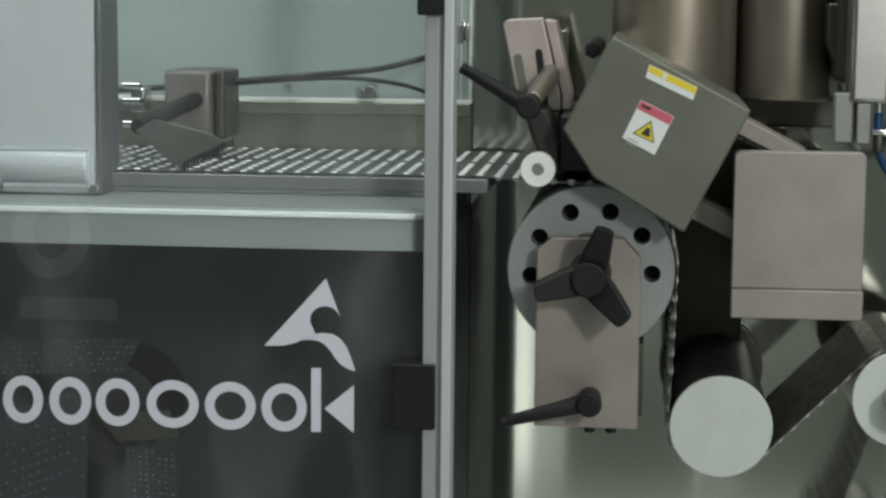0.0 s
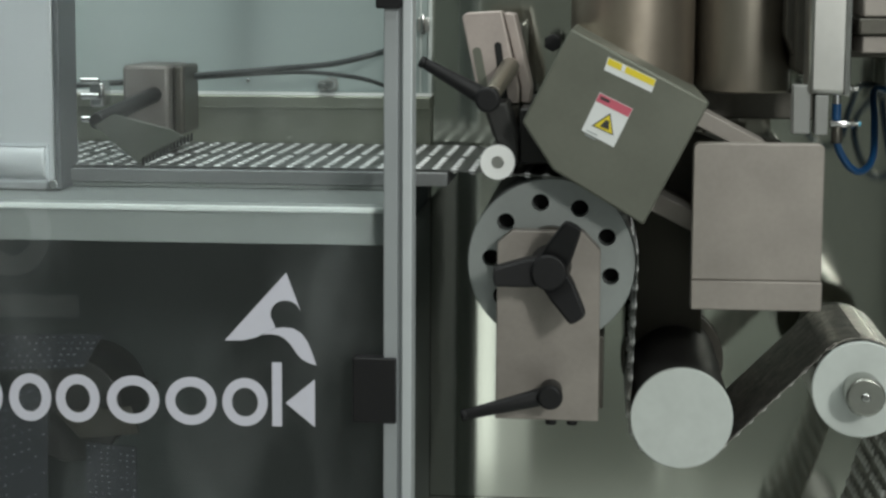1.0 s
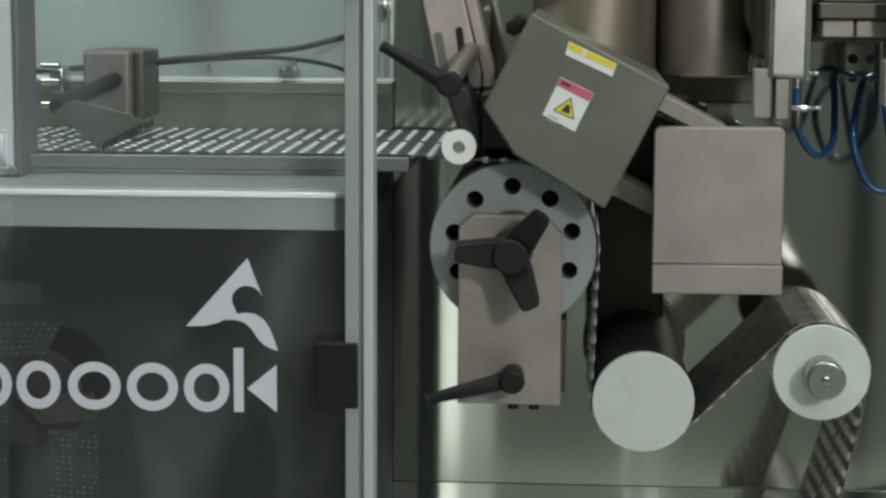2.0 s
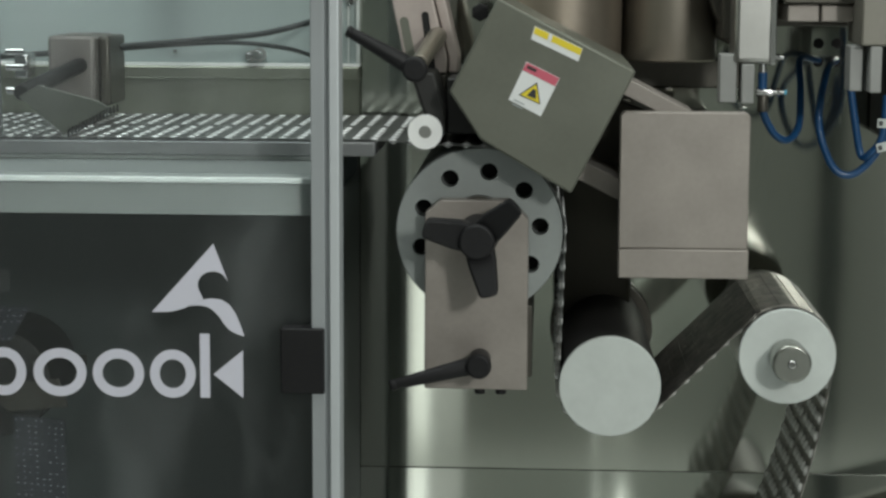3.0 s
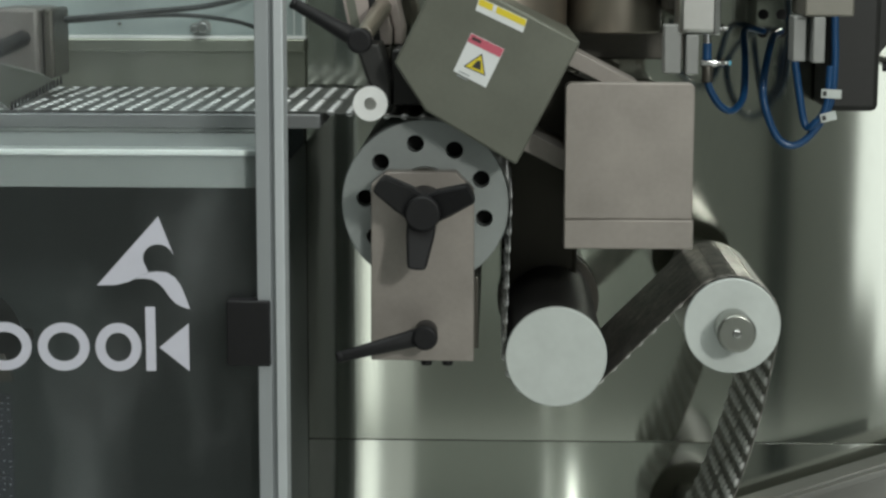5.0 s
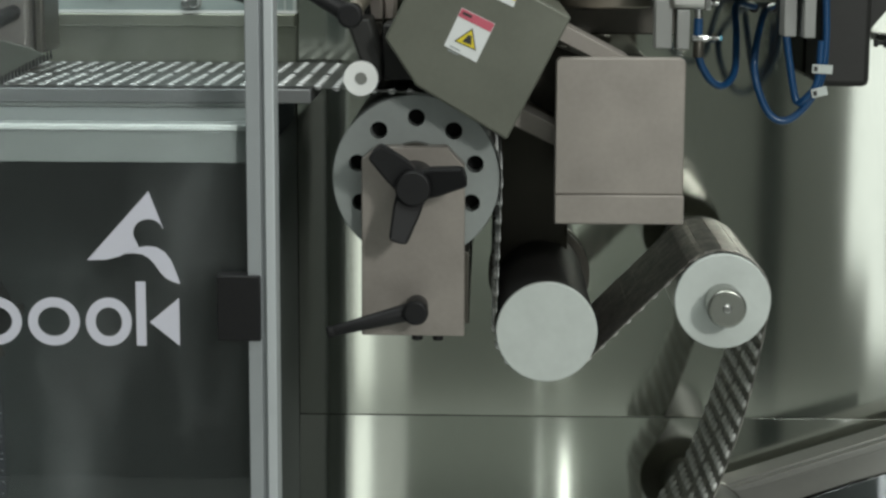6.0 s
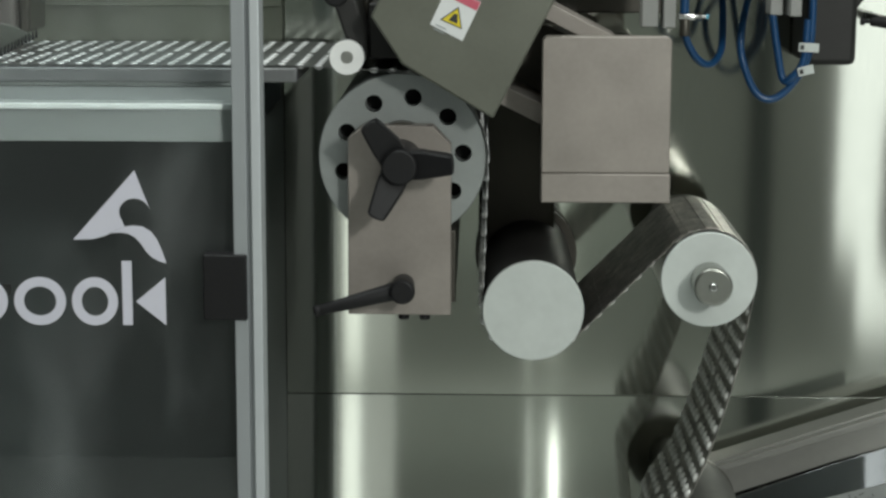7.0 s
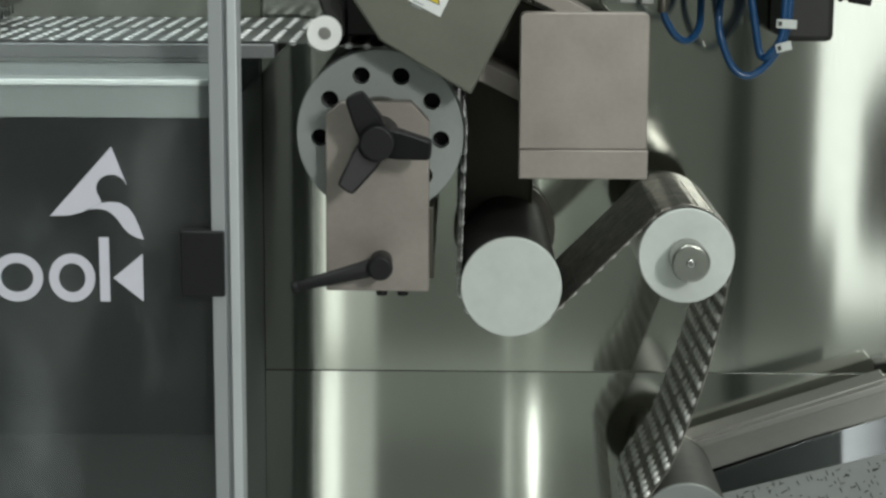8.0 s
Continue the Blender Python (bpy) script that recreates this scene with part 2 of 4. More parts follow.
def curve_tube(bm, points, r, seg=10, sub=8):
    """A hose through the points (Catmull-Rom)."""
    p = [Vector(q) for q in points]
    p = [2 * p[0] - p[1]] + p + [2 * p[-1] - p[-2]]
    line = []
    for i in range(1, len(p) - 2):
        for k in range(sub):
            t = k / sub
            line.append(0.5 * (2 * p[i] + (p[i + 1] - p[i - 1]) * t + (2 * p[i - 1] - 5 * p[i] + 4 * p[i + 1] - p[i + 2]) * t * t
                               + (3 * p[i] - p[i - 1] - 3 * p[i + 1] + p[i + 2]) * t ** 3))
    line.append(p[-2])
    rings = []
    for i, c in enumerate(line):
        d = (line[min(i + 1, len(line) - 1)] - line[max(i - 1, 0)]).normalized()
        u = d.cross(Vector((0.03, 1, 0.02))).normalized()
        w = d.cross(u)
        rings.append([bm.verts.new(c + r * (u * math.cos(2 * math.pi * k / seg) + w * math.sin(2 * math.pi * k / seg))) for k in range(seg)])
    faces = []
    for a, b in zip(rings, rings[1:]):
        faces += [bm.faces.new((a[k], a[(k + 1) % seg], b[(k + 1) % seg], b[k])) for k in range(seg)]
    for f in faces:
        f.smooth = True
    faces += [bm.faces.new(rings[0][::-1]), bm.faces.new(rings[-1])]
    bmesh.ops.recalc_face_normals(bm, faces=faces)
    return bm


B = bmesh.new


def arc(cx, cz, rx, rz, a0, a1, n):
    return [(cx + rx * math.cos(radians(a0 + (a1 - a0) * k / n)), cz + rz * math.sin(radians(a0 + (a1 - a0) * k / n))) for k in range(n + 1)]


def oval_ring(cx, cz, rx, rz, w, y0, y1, seg=40):
    """A flat oval ring of stroke w."""
    bm = B()
    ring(bm, (0, 0), 1.0, 0.6, y0, y1, seg)
    for v in bm.verts:
        k = 1.0 if v.co.x ** 2 + v.co.z ** 2 > 0.64 else 0.0
        a = math.atan2(v.co.z, v.co.x)
        v.co.x, v.co.z = cx + math.cos(a) * (rx - w * (1 - k)), cz + math.sin(a) * (rz - w * (1 - k))
    return bm


def ring_frame(x0, x1, z0, z1, w, y0, y1):
    bm = B()
    box(bm, x0, x1, y0, y1, z0, z0 + w)
    box(bm, x0, x1, y0, y1, z1 - w, z1)
    box(bm, x0, x0 + w, y0, y1, z0 + w, z1 - w)
    box(bm, x1 - w, x1, y0, y1, z0 + w, z1 - w)
    return bm


# ---- the room ----
structure("floor", box(B(), -4, 4, -3.35, 1.0, -0.1, 0), FLOOR, "grey epoxy factory floor", "floor")
structure("ceiling", box(B(), -4, 4, -3.35, 1.0, 3.0, 3.1), CEIL, "plain white ceiling", "ceiling")
structure("wall_back", box(B(), -4, 4, 0.9, 1.0, 0, 3), WALL, "plain painted wall behind the machine", "wall")
structure("wall_left", box(B(), -4.1, -4, -3.35, 1.0, 0, 3), WALL, "plain painted wall", "wall")
structure("wall_right", box(B(), 4, 4.1, -3.35, 1.0, 0, 3), WALL, "plain painted wall", "wall")
wf = B()
box(wf, -4, 0.950, -3.35, -3.2, 0, 3)
box(wf, 1.90, 4, -3.35, -3.2, 0, 3)
box(wf, 0.950, 1.90, -3.35, -3.2, 0, 0.10)
# unseen stub, added to darken the window's lower corner as mirrored
box(wf, 0.950, 1.018, -3.35, -3.2, 0.1003, 0.33)
box(wf, 0.950, 1.90, -3.35, -3.2, 2.9, 3)
structure("wall_front", wf, WALL, "plain painted wall with a tall window", "wall")



def window_frame():
    t = thing("window_1", "tall bright window with a dark frame", "window", (1.43, -3.25, 0.10))
    t["kind"] = "structure"
    for x0, x1, z0 in ((0.9505, 0.960, 0.3305), (1.5, 1.56, 0.1005), (1.885, 1.8995, 0.1005)):
        part("frame_bar", box(B(), x0, x1, -3.27, -3.23, z0, 2.8995, 0.004), DARK_STEEL, t)
    for z in (0.70, 1.7):
        part("cross_bar", box(B(), 1.561, 1.884, -3.265, -3.235, z, z + 0.05, 0.004), DARK_STEEL, t)


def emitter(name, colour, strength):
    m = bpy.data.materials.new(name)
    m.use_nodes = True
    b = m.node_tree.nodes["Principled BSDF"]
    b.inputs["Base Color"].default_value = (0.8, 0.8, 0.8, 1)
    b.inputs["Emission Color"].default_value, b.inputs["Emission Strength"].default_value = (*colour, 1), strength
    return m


def reflection_strip(x0, x1, z0, z1, strength):
    """A tall glowing strip added on the wall opposite the machine, for the bright bands in the steel."""
    t = thing("reflection_strip", "tall glowing strip added for the steel to mirror", "wall light", ((x0 + x1) / 2, -3.17, z0), "strip lights")
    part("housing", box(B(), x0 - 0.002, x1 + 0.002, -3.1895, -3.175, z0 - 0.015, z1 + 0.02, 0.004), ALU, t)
    part("diffuser", box(B(), x0, x1, -3.174, -3.16, z0, z1, 0.003), emitter("strip_glow", (0.95, 1.0, 0.94), strength), t, "glowing face of the added strip")


def add_reflected_board():
    # unseen board, added to brighten what the steel mirrors
    t = thing("reflected_board", "pale board added for the steel to mirror", "board", (0.08, -3.2, 0.34))
    part("panel", box(B(), -0.30, 0.46, -3.2, -3.1935, 0.35, 0.90, 0.001), BOARD, t)
    part("frame", ring_frame(-0.31, 0.47, 0.34, 0.91, 0.0095, -3.2, -3.1905), ALU, t, "slim aluminium frame")


def mirrored_boxes():
    """Dark boxes on legs, added before the window for the dark shapes mirrored in the steel."""
    t = thing("mirrored_boxes", "black boxes added for the dark shapes mirrored in the steel", "trolley", (1.14, -3.0, 0))
    part("lower_box", box(B(), 1.045, 1.30, -3.10, -2.90, 0.330, 0.525, 0.012), DARK_CAST, t)
    part("upper_box", prism(B(), [(1.045, 0.556), (1.045, 0.68), (1.09, 0.78), (1.30, 0.80), (1.30, 0.556)], -3.09, -2.92, 0.008), DARK_CAST, t)
    part("shelf", box(B(), 1.06, 1.31, -3.10, -2.90, 0.530, 0.550, 0.003), DARK_STEEL, t)
    for x in (1.16, 1.27):
        for y in (-3.085, -2.925):
            part("leg", box(B(), x, x + 0.02, y, y + 0.02, 0.0, 0.329, 0.002), DARK_STEEL, t)


def wall_sign():
    """A pale ring above a bar, which the guard door mirrors faintly."""
    t = thing("wall_sign", "large pale graphic of a ring above a bar on the wall", "sign", (-1.32, -3.2, 0.55))
    part("ring", oval_ring(-1.377, 0.745, 0.090, 0.105, 0.045, -3.1995, -3.192), WHITE, t)
    part("bar", box(B(), -1.457, -1.225, -3.1995, -3.192, 0.545, 0.597, 0.001), WHITE, t)


window_frame()
wall_sign()
add_reflected_board()
mirrored_boxes()
# added strips, graded in strength to shape the steel's reflections
reflection_strip(-0.356, -0.308, 0.02, 0.58, 1.45)
reflection_strip(-0.303, -0.215, 0.02, 0.58, 0.24)
reflection_strip(0.134, 0.144, 0.02, 0.50, 0.9)
reflection_strip(0.196, 0.216, 0.17, 0.42, 4.8)


def dark_upright():
    # unseen upright, added so that the steel mirrors a dark band
    t = thing("dark_upright", "dark upright added to put a dark band in the steel", "pipe", (0.745, -3.17, 0))
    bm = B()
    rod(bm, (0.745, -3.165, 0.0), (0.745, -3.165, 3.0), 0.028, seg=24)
    part("tube", bm, DARK_TONE, t)
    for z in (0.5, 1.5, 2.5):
        part("clip", box(B(), 0.71, 0.78, -3.2, -3.135, z, z + 0.03, 0.003), DARK_TONE, t)


dark_upright()


def key_lamp():
    # made-up housing around the lamp that throws the crisp shadows
    t = thing("key_lamp", "black housing added for the unseen key lamp", "flood light", (1.15, -3.2, 2.05))
    bm = box(B(), -0.13, 0.13, -0.03, 0.03, -0.18, 0.18, 0.01)
    bmesh.ops.transform(bm, matrix=look((1.194, -3.140, 2.071), (0.0, -0.2, 1.05)) @ pose(0, 0, 0, 90, 0, 0), verts=bm.verts)
    part("housing", bm, BLACK, t)
    part("arm", box(B(), 1.130, 1.176, -3.23, -3.15, 2.04, 2.10, 0.004), BLACK, t)


key_lamp()


def fill_lamp_housing(x, y):
    """The housing added around an unseen ceiling fill lamp."""
    t = thing("fill_lamp_housing", "flat white housing added for a ceiling fill lamp", "ceiling light", (x, y, 3.0), "ceiling panel lights")
    part("housing", box(B(), x - 0.63, x + 0.63, y - 0.33, y + 0.33, 2.965, 2.9995, 0.004), WHITE, t)
    part("frame", ring_frame_flat(x, y, 0.64, 0.34, 0.025, 2.940, 2.9645), ALU, t, "aluminium rim")


def ring_frame_flat(x, y, hx, hy, w, z0, z1):
    bm = B()
    box(bm, x - hx, x + hx, y - hy, y - hy + w, z0, z1)
    box(bm, x - hx, x + hx, y + hy - w, y + hy, z0, z1)
    box(bm, x - hx, x - hx + w, y - hy + w, y + hy - w, z0, z1)
    box(bm, x + hx - w, x + hx, y - hy + w, y + hy - w, z0, z1)
    return bm


fill_lamp_housing(0.9, -1.35)
fill_lamp_housing(-0.5, -0.55)

# ---- machine panels ----
PX = -0.1988          # the upright joint between the panels
PZ = 0.7755           # the level joint


def machine_panels():
    structure("panel_upper", box(B(), PX + 0.0006, 1.15, 0, 0.006, PZ + 0.0002, 1.75, 0.0006), STEEL_PLATE,
              "brushed stainless steel machine face plate", "machine panel")
    bm = box(B(), PX + 0.0006, 1.15, 0, 0.006, 0.0, PZ - 0.0003, 0.0003)
    bmesh.ops.rotate(bm, verts=bm.verts, cent=(0, 0, PZ), matrix=Matrix.Rotation(radians(-5), 3, "X"))
    structure("panel_lower", bm, STEEL_LOWER, "lower brushed stainless steel machine panel", "machine panel")
    structure("panel_side", box(B(), -0.24, PX - 0.0006, 0, 0.006, 0.0, 1.75, 0.0006), STEEL_PLATE,
              "narrow brushed steel machine panel", "machine panel")
    structure("machine_body", box(B(), -1.2, 1.16, 0.012, 0.6, 0.0, 1.75), DARK_STEEL, "dark machine cabinet body", "machine body")
    structure("cavity_back", box(B(), -1.15, -0.2005, -0.004, -0.001, 0.0, 1.14), DARK_TONE, "dark back of the lower machine bay", "machine panel")
    structure("cavity_floor", box(B(), -1.15, -0.2, -0.4, 0.0, 0.0, 0.02), DARK_TONE, "dark floor of the lower machine bay", "machine panel")
    structure("cavity_side", box(B(), -1.17, -1.15, -0.4, 0.0, 0.0, 1.75), DARK_TONE, "dark side of the machine bay", "machine panel")
    structure("cavity_divider", box(B(), -0.2000, -0.1985, -0.391, -0.002, 0.0, 1.088), DARK_TONE, "dark divider beside the machine bay", "machine panel")


machine_panels()


def conveyor():
    t = thing("conveyor", "grey steel conveyor bed under the blister web", "conveyor", (-0.45, -0.15, 1.13))
    part("bed", box(B(), -1.1, -0.157, -0.300, -0.012, 1.1325, 1.1447, 0.001), BED, t)
    bm = box(B(), -1.1, -0.197, -0.013, -0.003, 1.1452, 1.1822, 0.0008)
    part("back_guide", bm, SATIN_GUIDE, t, "stainless back guide plate")
    bm = box(B(), -1.1, -0.197, -0.020, -0.003, 1.1826, 1.1950, 0.0012)
    part("lip", bm, SATIN_GUIDE, t, "folded steel lip")
    # added filler that hides the shaded gap above the rail
    part("gap_filler", box(B(), -1.1, -0.2, -0.297, -0.288, 1.1284, 1.1322, 0.0008), ALU_GREEN, t, "grey-green filler over the shaded gap under the bed")
    return t


def back_window():
    t = thing("back_cover", "pale blue-grey cover panel with a bright edge", "cover panel", (-0.6, 0, 1.2))
    part("sheet", box(B(), -1.1, -0.2005, -0.012, -0.004, 1.1985, 1.75), BLUE_PANEL, t)
    bm = box(B(), -1.1, -0.1965, -0.016, -0.003, 1.1955, 1.1982)
    part("bottom_edge", bm, WHITE, t, "bright bottom edge strip")
    part("side_edge", box(B(), -0.2000, -0.1968, -0.016, -0.003, 1.1985, 1.75), CAP, t, "bright upright edge strip")
    part("hinge_strip", box(B(), -0.2090, -0.2074, -0.0150, -0.0122, 1.1985, 1.75), CAP, t)
    hinge = part("hinge", box(B(), -0.2110, -0.1990, -0.0200, -0.0162, 1.2610, 1.2750, 0.001), STEEL, t, "small steel hinge")
    bm = B()
    rod(bm, (-0.2052, -0.0222, 1.2580), (-0.2052, -0.0222, 1.2780), 0.0022, seg=14, bevel=0.0005)
    part("pin", bm, CHROME, hinge)
    bm = B()
    rod(bm, (-0.385, -0.0122, 1.2100), (-0.385, -0.0155, 1.2100), 0.0020, seg=12, bevel=0.0004)
    part("screw", bm, CHROME, t, "tiny bright screw")
    for x, z, r, y, n in ((-0.2990, 1.2070, 0.0056, -0.030, 6), (-0.3078, 1.2055, 0.0040, -0.026, 8)):
        bm = B()
        rod(bm, (x, -0.0125, z), (x, y, z), r, seg=n, bevel=0.0008)
        bolt = part("bolt", bm, CHROME, t, "bright hexagonal bolt")
        bm = B()
        rod(bm, (x, -0.0122, z), (x, -0.0150, z), r + 0.0016, seg=20)
        part("washer", bm, STEEL, bolt)


def front_rail():
    t = thing("front_rail", "grey-green painted horizontal machine rail", "rail", (-0.6, -0.335, 1.09))
    bm = B()
    prism(bm, [(-0.3970, 1.0927), (-0.3970, 1.1212), (-0.387, 1.1259), (-0.305, 1.1280), (-0.220, 1.1280), (-0.220, 1.0921)], 0, 0.8665)
    bmesh.ops.transform(bm, matrix=Matrix(((0, 1, 0, -1.068), (1, 0, 0, 0), (0, 0, 1, 0), (0, 0, 0, 1))), verts=bm.verts)
    bmesh.ops.recalc_face_normals(bm, faces=bm.faces)
    part("beam", bm, ALU_GREEN, t)
    # the bevel's highlight, put in as a pale strip
    part("edge_highlight", box(B(), -1.068, -0.2020, -0.3993, -0.3972, 1.1193, 1.1243, 0.001), CAP, t, "pale strip painted as the rail edge's highlight")


def guard_door():
    """Clear door with its upright profile, catch, hinge block and vinyl logo."""
    t = thing("guard_door", "clear acrylic guard door in an aluminium frame with white vinyl graphics", "guard door", (-0.45, -0.41, 0.6))
    pane = part("pane", box(B(), -1.1, -0.1995, -0.4040, -0.4000, 0.3, 1.75), ACRYLIC, t, "clear acrylic sheet")
    pane.visible_shadow = False
    post = part("upright", box(B(), -0.1840, -0.1757, -0.424, -0.392, 0.0, 1.75, 0.0012), ALU, t, "silver anodised aluminium upright")
    part("groove", box(B(), -0.1875, -0.1842, -0.418, -0.394, 0.0, 1.75, 0.0005), ALU_DARK, post)
    part("flange", box(B(), -0.1995, -0.1877, -0.420, -0.3945, 0.0, 1.75, 0.001), ALU_DARK, post)
    part("catch", box(B(), -0.2250, -0.1885, -0.424, -0.4045, 0.9470, 1.0020, 0.0015), BLACK, t, "black plastic door catch")
    part("hinge", box(B(), -0.2055, -0.1850, -0.428, -0.4045, 1.2885, 1.3200, 0.002), BLACK, t, "black plastic hinge block")
    # vinyl marks: an arrow-like sail with a tail, and plain bars for the name
    y0, y1 = -0.4046, -0.4042
    sail = [(-0.2829, 1.0692), (-0.2709, 1.0375)] + arc(-0.2835, 1.0340, 0.0128, 0.0118, 20, 215, 14) + [
        (-0.2920, 1.0222), (-0.2990, 1.0190), (-0.3080, 1.0142), (-0.3190, 1.0113), (-0.3354, 1.0108)]
    part("sail_mark", prism(B(), sail, y0, y1), LOGO, t, "white vinyl sail mark")
    tail = [(-0.3030, 1.0164), (-0.2985, 1.0191), (-0.2918, 1.0220), (-0.2850, 1.0230), (-0.2770, 1.0222), (-0.2700, 1.0180), (-0.2650, 1.0110),
            (-0.2610, 1.0010), (-0.2577, 0.9911), (-0.2640, 0.9930), (-0.2700, 0.9962), (-0.2745, 1.0010), (-0.2790, 1.0080), (-0.2840, 1.0132), (-0.2890, 1.0160), (-0.2960, 1.0170)]
    part("tail_mark", prism(B(), tail, y0, y1), LOGO, t, "white vinyl tail mark")
    for x0, x1 in ((-0.6040, -0.5690), (-0.5622, -0.5271), (-0.5215, -0.4850), (-0.4810, -0.4431), (-0.4368, -0.3917), (-0.3864, -0.3428), (-0.3378, -0.2991)):
        part("name_ring", oval_ring((x0 + x1) / 2, 0.9584, (x1 - x0) / 2, 0.0206, 0.0082, y0, y1), LOGO, t, "plain white vinyl ring")
    part("name_bar", box(B(), -0.2953, -0.2870, y0, y1, 0.9383, 0.9930), LOGO, t, "plain white vinyl bar")
    part("name_wedge", prism(B(), [(-0.2840, 0.9585), (-0.2590, 0.9793), (-0.2590, 0.9383)], y0, y1), LOGO, t, "plain white vinyl wedge")


conveyor()
back_window()
front_rail()
guard_door()


# ---- left bay ----
def label_unit():
    t = thing("guide_housing", "white enamelled housing above the conveyor with a pale roll window", "housing", (-0.538, -0.25, 1.125))
    part("body", box(B(), -0.600, -0.4985, -0.330, -0.2750, 1.1282, 1.45, 0.002), WHITE_PAINT, t)
    # the housing edge's shade, put into a dark strip
    part("shaded_edge", box(B(), -0.4975, -0.4925, -0.332, -0.2750, 1.1282, 1.45, 0.001), SIDE_SHADE, t, "dark strip painted as the housing's shaded edge")
    part("window_frame", ring_frame(-0.5850, -0.5030, 1.1345, 1.1685, 0.002, -0.3345, -0.3302), ALU, t)
    bm = B()
    rod(bm, (-0.584, -0.326, 1.1525), (-0.505, -0.326, 1.1525), 0.0155, bevel=0.002)
    part("roll", bm, WHITE_PAINT, t, "pale paper roll")
    for x in (-0.583, -0.4985):
        bm = B()
        rod(bm, (x, -0.330, 1.1338), (x, -0.3385, 1.1338), 0.0040, seg=12, bevel=0.0008)
        part("screw", bm, CHROME, t, "bright screw")


def sensor_block():
    t = thing("sensor_bracket", "grey nickel block with dark rod and tilted deflector plate", "bracket", (-0.45, -0.13, 1.146))
    part("block", box(B(), -0.4785, -0.4335, -0.165, -0.075, 1.1620, 1.2308, 0.004), NICKEL_SHADED, t)
    # darker piece set where the block's right side shows
    part("clamp", box(B(), -0.4330, -0.4225, -0.150, -0.080, 1.1640, 1.2300, 0.003), DARK_STEEL, t)
    bm = B()
    rod(bm, (-0.4472, -0.160, 1.2035), (-0.4735, -0.283, 1.1850), 0.0074, bevel=0.001)
    part("arm_rod", bm, BLACK, t, "dark steel rod")
    bm = prism(B(), [(-0.3895, 1.1709), (-0.4343, 1.1482), (-0.4753, 1.1816), (-0.4570, 1.1920), (-0.4050, 1.1790)], -0.2865, -0.2840, 0.0004)
    part("deflector", bm, DEFLECTOR, t, "tilted steel deflector plate")
    for k in range(15):
        f = k / 14
        x, z = -0.4300 + 0.0440 * f, 1.1480 + 0.0225 * f
        bm = prism(B(), [(x - 0.0010, z - 0.001), (x + 0.0010, z - 0.001), (x + 0.0006, z + 0.0062), (x - 0.0001, z + 0.0062)], -0.2900, -0.2868)
        part("comb_tooth", bm, BLACK, t)
    part("foot", box(B(), -0.4700, -0.4400, -0.150, -0.100, 1.1460, 1.1622, 0.001), NICKEL_SHADED, t)
    bm = B()
    box(bm, -0.5120, -0.4985, -0.160, -0.130, 1.1900, 1.2130, 0.002)
    part("rod_clamp", bm, CHROME, t, "bright clamp on the rod")
    for dz in (1.2155, 1.2010, 1.1790):
        bm = B()
        rod(bm, (-0.5180, -0.165, dz), (-0.5010, -0.165, dz), 0.0035, seg=10)
        part("fitting", bm, CHROME, t, "bright threaded fitting")


def cables():
    t = tagged(link_mesh("cable", curve_tube(B(), [(-0.62, -0.1, 1.205), (-0.5273, -0.1, 1.2085), (-0.4311, -0.1, 1.2173), (-0.3470, -0.1, 1.2252),
               (-0.2857, -0.1, 1.2312), (-0.2440, -0.095, 1.2410), (-0.2360, -0.05, 1.2440), (-0.2345, -0.012, 1.2445)], 0.0029), CABLE),
               "black cable strung above the conveyor", "cable", "cables over the conveyor")
    u = tagged(link_mesh("cable", curve_tube(B(), [(-0.4311, -0.09, 1.2150), (-0.3600, -0.09, 1.2205), (-0.3080, -0.09, 1.2222), (-0.2635, -0.07, 1.2160),
               (-0.2413, -0.03, 1.2062), (-0.240, -0.013, 1.2035)], 0.0022), CABLE), "thin black cable bending down to the lip", "cable", "cables over the conveyor")
    return t, u


def scrap_strip(label, corners, y, across, rows):
    """A dimpled strip between four corners (x, z): top left, top right, bottom right, bottom left."""
    rng = random.Random(4)
    a, b, c, d = (Vector(q) for q in corners)
    t = thing("scrap_strip", label, "foil strip", (a.x, y, a.y), "foil scrap strips")
    part("strip", prism(B(), [tuple(q) for q in (a, b, c, d)], y, y + 0.0015), FOIL_SHADED, t)
    # pale specks painted as the sparkle of the dimples
    bm = B()
    for i in range(rows):
        v = (i + 0.5) / rows
        lo, hi = a.lerp(d, v), b.lerp(c, v)
        turn = math.atan2(hi.y - lo.y, hi.x - lo.x)
        for k in range(across):
            q = lo.lerp(hi, (k + 0.5 + rng.uniform(-0.12, 0.12)) / across)
            if rng.random() < 0.7:
                w = rng.uniform(0.0004, 0.0013)
                m = Matrix.Translation((q.x, y - 0.0006, q.y)) @ Matrix.Rotation(-turn, 4, "Y") @ Matrix.Diagonal((2 * w, 0.0012, 0.0006, 1))
                bmesh.ops.create_cube(bm, size=1, matrix=m)
    part("glint_specks", bm, DIMPLE_GLINT, t)


